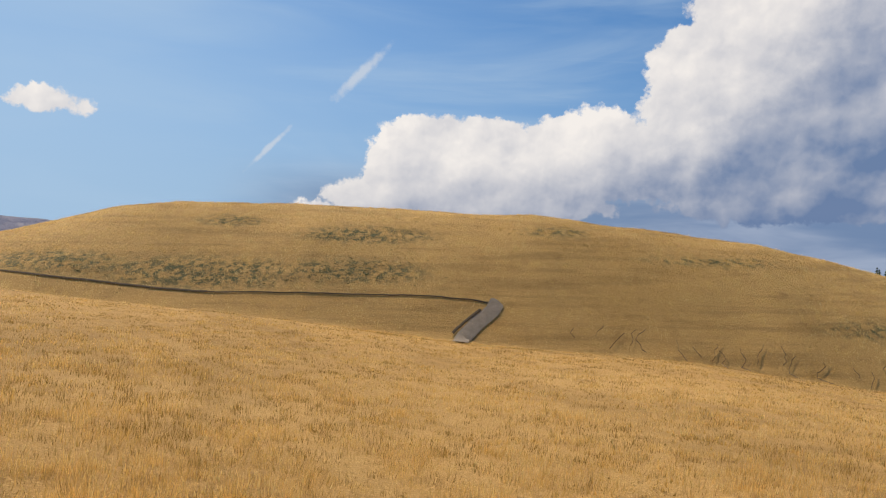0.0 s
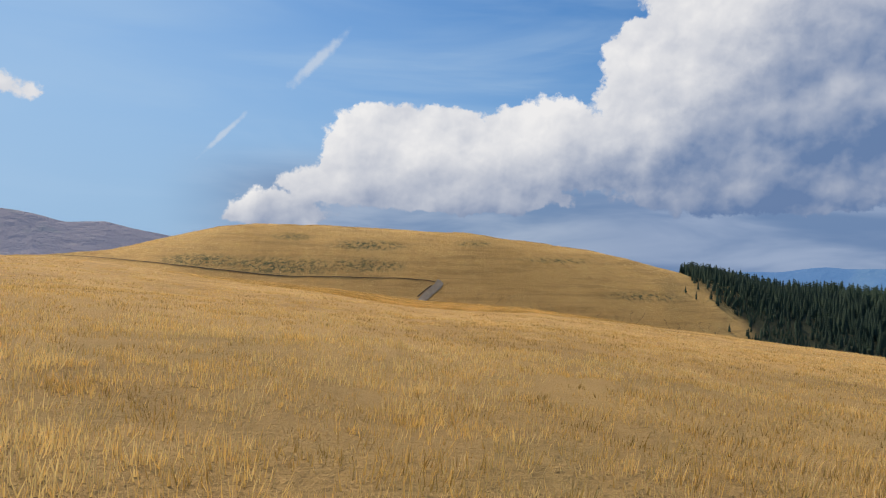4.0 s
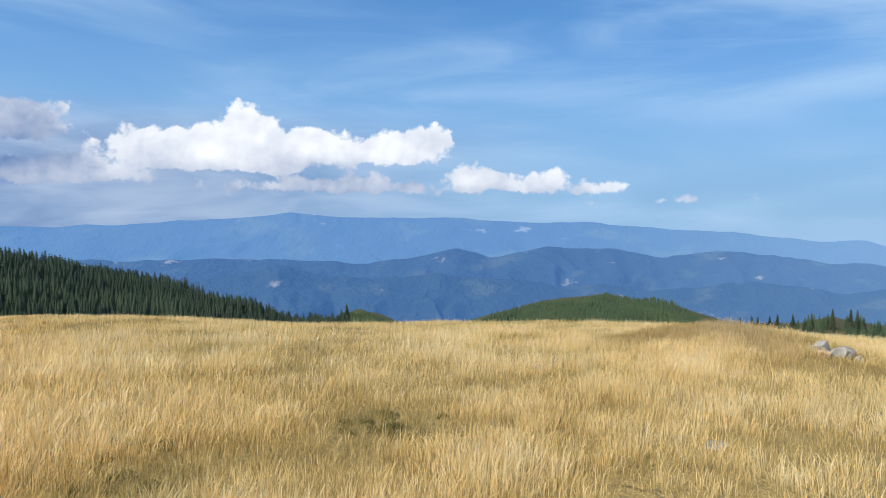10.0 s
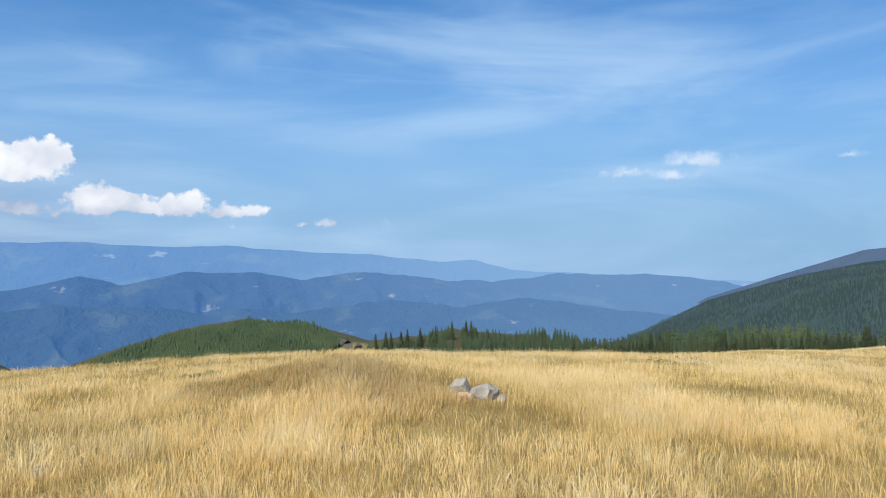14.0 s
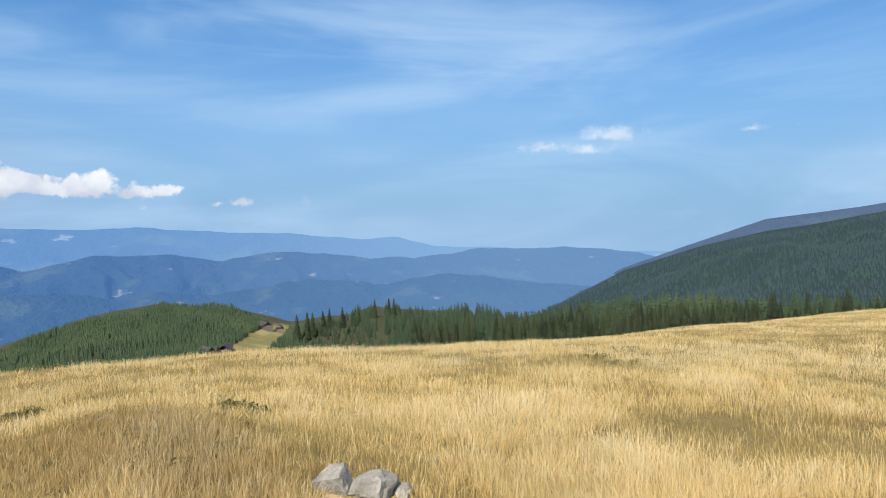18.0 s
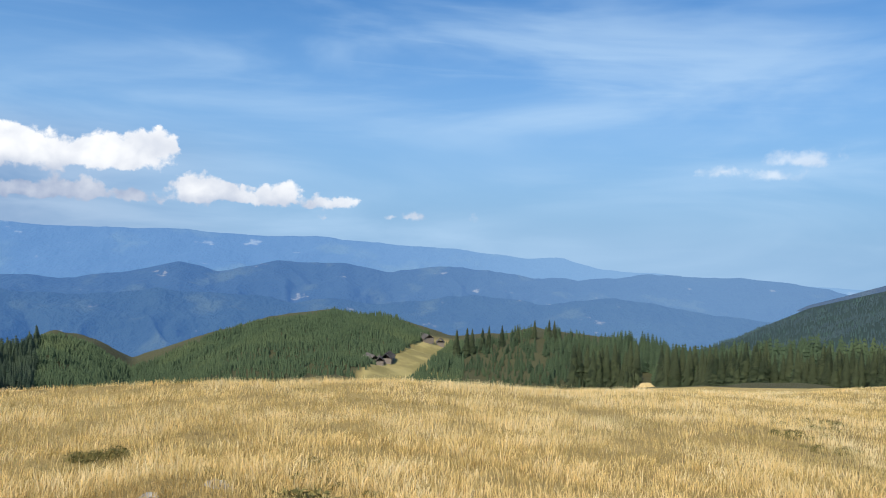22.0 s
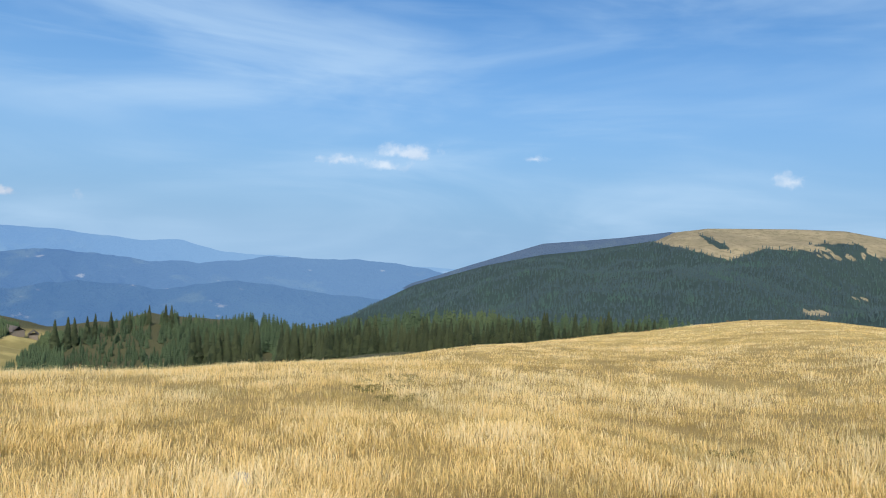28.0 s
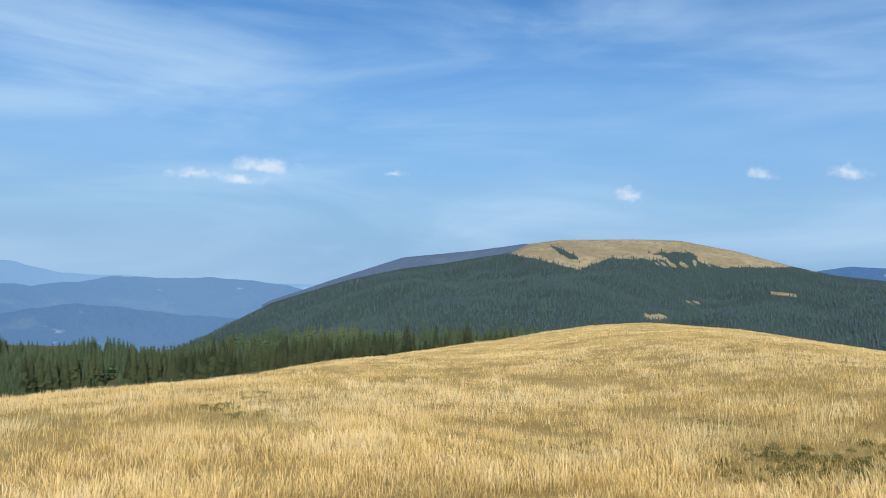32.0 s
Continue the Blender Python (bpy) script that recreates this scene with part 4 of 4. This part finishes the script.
def along(stations, step):
    """Places on the slope through stations of heading and elevation."""
    out = []
    for (a0, e0), (a1, e1) in zip(stations[:-1], stations[1:]):
        n = max(1, int(abs(a1 - a0) / step))
        out += [slope_place(a0 + (a1 - a0) * k / n, e0 + (e1 - e0) * k / n) for k in range(n)]
    return out + [slope_place(*stations[-1])]


def ribbon(name, label, stations, width, mat, lift, category, step=0.35):
    v, f = strip(along(stations, step), width, lift)
    return tagged(new(name, mesh_of(name, v, f, mat, True)), label, category, kind="structure")


ribbon("road", "narrow brown dirt road that bends at the foot of the hill", [(-5.3, -2.95), (-5.8, -2.4), (-6.35, -1.95), (-6.6, -1.72), (-6.3, -1.58)], 1.35, ROAD, 0.10, "dirt road", 0.06)
ribbon("road", "dirt track cut along the foot of the hill", [(-6.3, -1.58), (-5.6, -1.45), (-3.8, -1.36), (0.6, -1.34), (4.1, -1.36)], 0.14, SOIL, 0.08, "dirt road")
ribbon("road", "dark dirt track running along the hill", [(4.1, -1.36), (5.8, -1.26), (9.1, -0.95), (13.2, -0.55), (17, -0.25), (20.6, -0.1), (25, -0.1)], 0.24, SOIL, 0.08, "dirt road")
bank = random.Random(5)
ribbon("road_bank", "dark cut earth bank of the dirt road", [(-5.0, -2.7), (-5.5, -2.25), (-6.0, -1.85)], 0.28, SOIL, 0.16, "bank", 0.06)
for k in range(26):
    az, el = -9.5 - 1.0 * k * 0.66 + bank.uniform(-0.4, 0.4), -2.05 - 0.075 * k - bank.uniform(0, 0.5)
    stations = []
    for m in range(bank.randint(4, 7)):
        stations.append((az, el))
        az += bank.uniform(-0.16, 0.2)
        el -= bank.uniform(0.08, 0.2)
    ribbon("erosion_rill", "thin dark erosion rill in the dry slope", stations, 0.035, SOIL, 0.16, "rill", 0.08)

# ---------------------------------------------------------------- barns and a haystack shape for a bare patch
def part(name, bm, mat, parent, label=""):
    me = bpy.data.meshes.new(name)
    bm.to_mesh(me)
    bm.free()
    me.materials.append(mat)
    ob = new(name, me)
    ob.parent = parent
    return tagged(ob, label) if label else ob


def box(x0, x1, y0, y1, z0, z1, bevel=0.0):
    bm = bmesh.new()
    m = Matrix.Translation(((x0 + x1) / 2, (y0 + y1) / 2, (z0 + z1) / 2)) @ Matrix.Diagonal((x1 - x0, y1 - y0, z1 - z0, 1))
    bmesh.ops.create_cube(bm, size=1, matrix=m)
    if bevel:
        bmesh.ops.bevel(bm, geom=bm.edges[:], offset=bevel, segments=1, affect="EDGES")
    return bm


def barn(az, r, length, width, turn, label):
    p = toward(az) * r
    root = new("barn")
    root.matrix_world = pose(p.x, p.y, height(p.x, p.y), 0, 0, turn)
    l, w = length / 2, width / 2
    for k, (x0, x1, y0, y1) in enumerate(((-l, l, -w, -w + 0.25), (-l, l, w - 0.25, w), (-l, -l + 0.25, -w + 0.25, w - 0.25), (l - 0.25, l, -w + 0.25, w - 0.25))):
        part("wall", box(x0, x1, y0, y1, -1.5, 2.3), PLANK, root)
    for s in (-1, 1):
        bm = bmesh.new()
        rows = [bm.verts.new(c) for c in ((-l - 0.5, s * (w + 0.6), 1.9), (l + 0.5, s * (w + 0.6), 1.9), (l + 0.1, 0, 4.6), (-l - 0.1, 0, 4.6))]
        face = bm.faces.new(rows)
        bmesh.ops.solidify(bm, geom=[face], thickness=0.18 * s)
        part("roof", bm, SHINGLE, root, "grey weathered shingle roof")
    part("door", box(-0.9, 0.9, -w - 0.06, -w - 0.004, -0.2, 1.9), SOIL, root, "dark wooden door")
    return tagged(root, label, "barn", "barns in the saddle")


barn(-100.3, 395, 11, 5, 15, "low dark wooden barn in the mountain meadow")
barn(-101.6, 400, 13, 6, -20, "grey wooden shepherd's hut in the mountain meadow")
barn(-101.0, 392, 8, 4, -10, "small grey lean-to beside the shepherd's hut")
barn(-104.4, 505, 14, 7, 10, "grey shingled barn at the top of the meadow")
barn(-105.6, 508, 9, 5, -15, "pale wooden barn at the top of the meadow")


def haystack(az, r, size):
    p = toward(az) * r
    bm = bmesh.new()
    bmesh.ops.create_icosphere(bm, subdivisions=3, radius=1)
    for v in bm.verts:
        q = noise.noise(v.co * 2.3) * 0.12
        v.co = Vector((v.co.x * size * (1.25 + q), v.co.y * size * (0.9 + q), max(-0.2, v.co.z) * size * (0.85 + q)))
    root = new("haystack")
    root.matrix_world = pose(p.x, p.y, height(p.x, p.y), 0, 0, 20)
    part("hay", bm, BARE_YELLOW, root)
    return tagged(root, "yellow mound in place of a bare patch before the spruce wood", "haystack")


# mound added where the wood's edge has a bare yellow patch
haystack(-121.3, 298, 3.2)


# ---------------------------------------------------------------- stones and shrubs of the pasture
def stone(x, y, sx, sy, sz, seed, label, mat=STONE):
    """A weathered block: a lump cut by a few flat cleavage planes."""
    rnd = random.Random(int(abs(seed) * 10))
    cuts = []
    for k in range(9):
        d = Vector((rnd.gauss(0, 1), rnd.gauss(0, 1), rnd.gauss(0.25, 0.8))).normalized()
        cuts.append((d, rnd.uniform(0.5, 0.8)))
    cuts.append((Vector((rnd.uniform(-0.25, 0.25), rnd.uniform(-0.25, 0.25), 1)).normalized(), 0.62))
    bm = bmesh.new()
    bmesh.ops.create_icosphere(bm, subdivisions=4, radius=1)
    for v in bm.verts:
        d = v.co.normalized()
        q = d * (1 + 0.22 * noise.noise(d * 1.6 + Vector((seed, 0, 0))))
        for n, far in cuts:
            over = q.dot(n) - far
            if over > 0:
                q = q - n * over * 0.92
        q *= 1 + 0.05 * noise.noise(d * 6 + Vector((0, seed, 0))) + 0.03 * noise.noise(d * 15 + Vector((0, 0, seed)))
        v.co = Vector((q.x * sx, q.y * sy, q.z * sz)) * 1.0
    me = bpy.data.meshes.new("stone")
    bm.to_mesh(me)
    bm.free()
    me.materials.append(mat)
    ob = new("stone", me)
    ob.matrix_world = pose(x, y, height(x, y) + sz * 0.02, 0, 0, seed * 40)
    return tagged(ob, label, "stone")


STONES = [
    (11.24, -4.22, 0.16, 0.15, 0.19, 1.3, "pale grey cleft boulder half sunk in dry grass"),
    (11.19, -4.43, 0.21, 0.16, 0.17, 2.9, "grey weathered boulder lying in dry grass"),
    (11.14, -4.64, 0.10, 0.09, 0.09, 5.7, "mossy grey stone at the side of the boulder"),
    (10.93, -4.08, 0.14, 0.13, 0.12, 4.1, "warm tan flat stone before the boulder", TAN_STONE),
    (8.9, 7.1, 0.16, 0.12, 0.11, 5.2, "small pale stone in greenish scrub"),
    (6.6, -1.6, 0.09, 0.08, 0.08, 6.6, "small white stone deep in the grass"),
    (10.5, -0.42, 0.11, 0.10, 0.13, 7.9, "small pale stone among straw tufts"),
    (14.5, -7.95, 0.13, 0.11, 0.12, 7.4, "small pale stone standing among dry tufts"),
    (15.6, -3.65, 0.17, 0.14, 0.06, 9.4, "flat grey stone by the grassy mound"),
    (15.2, -3.1, 0.10, 0.09, 0.05, 8.1, "small grey stone on the grassy mound"),
    (11.9, -5.3, 0.08, 0.07, 0.08, 3.3, "small white stone in the dry grass"),
]
for az, r in ((-158.1, 80), (-156.6, 84), (-151.9, 74), (-150.9, 73), (-162.5, 88)):
    q0 = toward(az) * r
    STONES.append((8.6 + q0.x, -4.0 + q0.y, 0.22, 0.18, 0.28, az, "dark brown stone on the brow of the pasture", SOIL))
for row in STONES:
    stone(*row)
g = np.random.RandomState(44)


def leafy(n, seed):
    """A clump 1 m wide of small slanted leaves."""
    q = np.random.RandomState(seed)
    d = q.normal(size=(n, 3))
    d /= np.linalg.norm(d, axis=1)[:, None]
    c = d * q.uniform(0.25, 0.5, n)[:, None]
    c[:, 2] = np.abs(c[:, 2]) * 0.75
    u, w = q.normal(size=(n, 3)) * 0.04, q.normal(size=(n, 3)) * 0.035
    v = np.stack([c - u, c + w, c + u], 1).reshape(-1, 3)
    return v, np.arange(3 * n).reshape(-1, 3)


LEAFY = [leafy(220, 50 + k) for k in range(4)]


def shrub(name, label, spots, seed):
    """spots: x, y, spread, count, size."""
    q = np.random.RandomState(seed)
    P, H = [], []
    for x, y, spread, count, size in spots:
        a, r = q.uniform(0, 6.28, count), spread * np.sqrt(q.rand(count))
        px, py = x + np.cos(a) * r, y + np.sin(a) * r
        P.append(np.stack([px, py, ground(px, py)], -1))
        H.append(size * q.uniform(0.6, 1.2, count))
    return scatter(name, label, "shrub", SHRUB, LEAFY, np.concatenate(P), np.concatenate(H), seed + 1)


shrub("scrub_patch", "low dark green bilberry scrub among dry grass", [(7.4, 6.3, 0.8, 22, 0.26), (8.5, 6.9, 0.7, 16, 0.24), (10.3, 11.9, 1.4, 26, 0.26), (9.2, 9.0, 0.9, 14, 0.22)], 60)
shrub("scrub_patch", "small dark tufts of heath in the near grass", [(5.05, 2.48, 0.5, 26, 0.13), (7.05, 0.95, 0.55, 24, 0.14), (6.5, 0.3, 0.35, 18, 0.13), (6.0, 2.8, 0.4, 16, 0.13)], 68)
shrub("scrub_patch", "olive juniper bush on a small mound", [(14.85, -4.45, 0.2, 16, 0.5)], 62)
shrub("scrub_patch", "low olive scrub round the grassy mound", [(13.2, -3.4, 1.3, 22, 0.2), (16.5, -4.6, 1.2, 14, 0.24)], 63)
shrub("scrub_patch", "brown-green scrub in a bare hollow", [(9.5, -15.3, 1.2, 50, 0.24), (12.9, -14.6, 0.7, 14, 0.2), (9.6, -14.3, 1.3, 60, 0.2), (9.0, -13.2, 0.7, 24, 0.2), (11.5, -17.1, 0.8, 14, 0.24)], 64)
shrub("scrub_patch", "dark low scrub on the far pasture", [(18.7, -2.1, 0.35, 14, 0.34), (20.1, -14.3, 0.7, 12, 0.26), (18.8, -13.7, 0.5, 10, 0.24), (22.0, -16.0, 1.2, 14, 0.28)], 66)
# scrub on the long hill
q = np.random.RandomState(70)
P = []
for u, v, a, b, n in ((4.5, -0.6, 4.0, 0.5, 240), (-1.2, -0.5, 3.0, 0.45, 190), (4.0, 1.5, 1.5, 0.2, 16), (-1.5, 1.0, 2.6, 0.3, 34), (-9.5, 1.25, 1.4, 0.12, 14), (10, -0.2, 3, 0.4, 40)):
    for k in range(n):
        P.append(slope_place(u + q.normal() * a * 0.6, min(1.9, v + q.normal() * b * 0.75)))
for k in range(420):
    P.append(slope_place(q.uniform(-23, 13), q.uniform(-2.2, 1.7)))
P = np.array([tuple(p) for p in P])
P[:, 2] = ground(P[:, 0], P[:, 1])
scatter("hill_scrub", "low dark juniper scrub on the grassy hill", "shrub", SHRUB, LEAFY, P, np.where(np.arange(len(P)) < len(P) - 420, q.uniform(0.08, 0.30, len(P)), q.uniform(0.05, 0.16, len(P))), 71)


# ---------------------------------------------------------------- grass
def tussocks(name, label, line, count, lo, hi, az0, az1, seed, tall, dull=0.0, fine=1.0, per=14):
    """Tufts of bent blades round a line of the walk, thinning out with the square of the distance."""
    q = np.random.RandomState(seed)
    x0, y0, x1, y1 = line
    m = count // per
    s, a = q.rand(m), q.uniform(az1, az0, m) * RAD
    r = lo * (hi / lo) ** q.rand(m)
    cx, cy = x0 + (x1 - x0) * s - np.sin(a) * r, y0 + (y1 - y0) * s + np.cos(a) * r
    az = np.degrees(np.arctan2(-cx, cy))
    az = np.where(az > 60, az - 360, az)
    olive, brown = sward(cx, cy)
    clump = fbm(cx * 0.9, cy * 0.9, 3)
    keep = (np.hypot(cx, cy) < column(CREST, az, 1) + 6) & (q.rand(m) < (0.35 + 1.1 * smooth(0.3, 0.6, clump)) * (1 - 0.45 * olive))
    keep &= np.hypot(cx - 11.1, cy + 4.3) > 0.30
    cx, cy, olive, brown, clump = cx[keep], cy[keep], olive[keep], brown[keep], clump[keep]
    ux, uy = x1 - x0, y1 - y0
    t = np.clip(((cx - x0) * ux + (cy - y0) * uy) / (ux * ux + uy * uy + 1e-9), 0, 1)
    far = np.maximum(np.hypot(cx - x0 - ux * t, cy - y0 - uy * t), 1.5)
    return blades(name, label, cx, cy, far, olive, brown, clump, q, tall, dull, fine, per)


def blades(name, label, cx, cy, far, olive, brown, clump, q, tall, dull, fine, per):
    """Fountain-shaped tufts: tall in the middle, leaning outwards and with the wind."""
    m = len(cx)
    patch = fbm(cx * 0.16 + 7, cy * 0.16 + 3, 3)
    H = tall * (0.5 + 0.8 * clump) * (0.7 + 0.6 * patch) * (1 - 0.22 * olive) * (1 - 0.30 * brown) * q.uniform(0.5, 1.4, m) * (1 - 0.35 * smooth(12, 40, far))
    tint = 0.55 + (clump - 0.5) * 1.2 + (patch - 0.5) * 0.7 + q.normal(0, 0.22, m)
    gust = q.uniform(0, 6.2832, m)
    lean_x, lean_y = np.cos(gust) * 0.16 + 0.10, np.sin(gust) * 0.16 - 0.06
    rho = 0.05 + 0.0045 * far
    warm = sun_warmth(cx, cy)
    R = lambda v: np.repeat(v, per)
    n = m * per
    ox, oy = q.normal(size=n), q.normal(size=n)
    px, py = R(cx) + ox * R(rho), R(cy) + oy * R(rho)
    out = np.hypot(ox, oy)
    h = R(H) * q.uniform(0.5, 1.12, n) * (1.06 - 0.13 * np.minimum(out, 2.2))
    bx, by = ox * 0.24 + R(lean_x) + q.normal(0, 0.12, n), oy * 0.24 + R(lean_y) + q.normal(0, 0.12, n)
    w = np.maximum(0.0020, R(far) * 0.00042 * fine) * q.uniform(0.65, 1.3, n)
    a = q.uniform(0, 6.2832, n)
    sx, sy = -np.sin(a) * w, np.cos(a) * w
    z = ground(px, py)
    tint = R(tint) + q.normal(0, 0.10, n)
    if dull:
        # trodden terraces follow the contour of the hill
        ledges = fbm(np.degrees(np.arctan2(-px, py)) * 0.55 + 90, z * 1.6 + 20, 4)
        tint += (ledges - 0.5) * 1.6 * dull - (0.9 * dull if dull < 0.5 else -0.22)
    tint = np.clip(tint, 0, 1)
    green = np.clip(R(olive) * q.uniform(0.45, 1.1, n) + (q.rand(n) < 0.05) * 0.5, 0, 1)
    brown, warm = np.clip(R(brown) * q.uniform(0.4, 1.1, n), 0, 1), R(warm)
    V, F, T, at = [], [], [], 0
    for near in (True, False):
        own = np.where((R(far) < 11) == near)[0]
        k = len(own)
        if near:
            v = np.empty((k, 4, 3), np.float32)
            v[:, 0] = np.stack([px, py, z - 0.02], -1)[own]
            for c, sg in ((1, -1), (2, 1)):
                v[:, c] = np.stack([px + sx * sg + bx * h * 0.25, py + sy * sg + by * h * 0.25, z + h * 0.52], -1)[own]
            v[:, 3] = np.stack([px + bx * h, py + by * h, z + h * (1 - 0.22 * np.hypot(bx, by))], -1)[own]
            i = (np.arange(k) * 4)[:, None] + at
            F.append(np.concatenate([i + np.array([[0, 2, 1]]), i + np.array([[1, 2, 3]])]))
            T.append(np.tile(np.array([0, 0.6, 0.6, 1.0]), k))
        else:
            v = np.empty((k, 3, 3), np.float32)
            for c, sg in ((0, -0.8), (1, 0.8)):
                v[:, c] = np.stack([px + sx * sg, py + sy * sg, z - 0.01], -1)[own]
            v[:, 2] = np.stack([px + bx * h * 0.8, py + by * h * 0.8, z + h * 0.95], -1)[own]
            F.append((np.arange(k) * 3)[:, None] + at + np.array([[0, 1, 2]]))
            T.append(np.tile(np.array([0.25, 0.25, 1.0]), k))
        at += v.shape[0] * v.shape[1]
        V.append((v.reshape(-1, 3), np.repeat(own, v.shape[1])))
    ids = np.concatenate([b for a_, b in V])
    attrs = {"tint": tint[ids], "green": green[ids], "brown": brown[ids], "warm": warm[ids], "tip": np.concatenate(T)}
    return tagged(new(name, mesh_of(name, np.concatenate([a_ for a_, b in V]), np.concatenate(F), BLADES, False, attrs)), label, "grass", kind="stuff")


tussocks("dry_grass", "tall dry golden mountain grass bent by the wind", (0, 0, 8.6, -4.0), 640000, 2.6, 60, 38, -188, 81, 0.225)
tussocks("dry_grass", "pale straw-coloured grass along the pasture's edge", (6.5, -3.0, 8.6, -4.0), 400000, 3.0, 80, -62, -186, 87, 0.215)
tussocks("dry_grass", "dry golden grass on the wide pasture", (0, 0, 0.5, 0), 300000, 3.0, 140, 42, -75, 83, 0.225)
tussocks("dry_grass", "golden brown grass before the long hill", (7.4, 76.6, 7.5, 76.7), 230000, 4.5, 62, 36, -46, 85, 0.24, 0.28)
qh = np.random.RandomState(90)
ah, eh = qh.uniform(-27.5, 28, 16000), qh.rand(16000)
rh = column(BEYOND, ah, 1) - 4 + (column(BEYOND, ah, 3) + 6 - column(BEYOND, ah, 1)) * eh
xh, yh = -np.sin(ah * RAD) * rh, np.cos(ah * RAD) * rh
zero = np.zeros(len(xh))
blades("hill_grass", "short tawny grass covering the long hill", xh, yh, zero + 60.0, zero, zero, fbm(xh * 0.9, yh * 0.9, 3), qh, 0.32, 0.9, 1.0, 9)
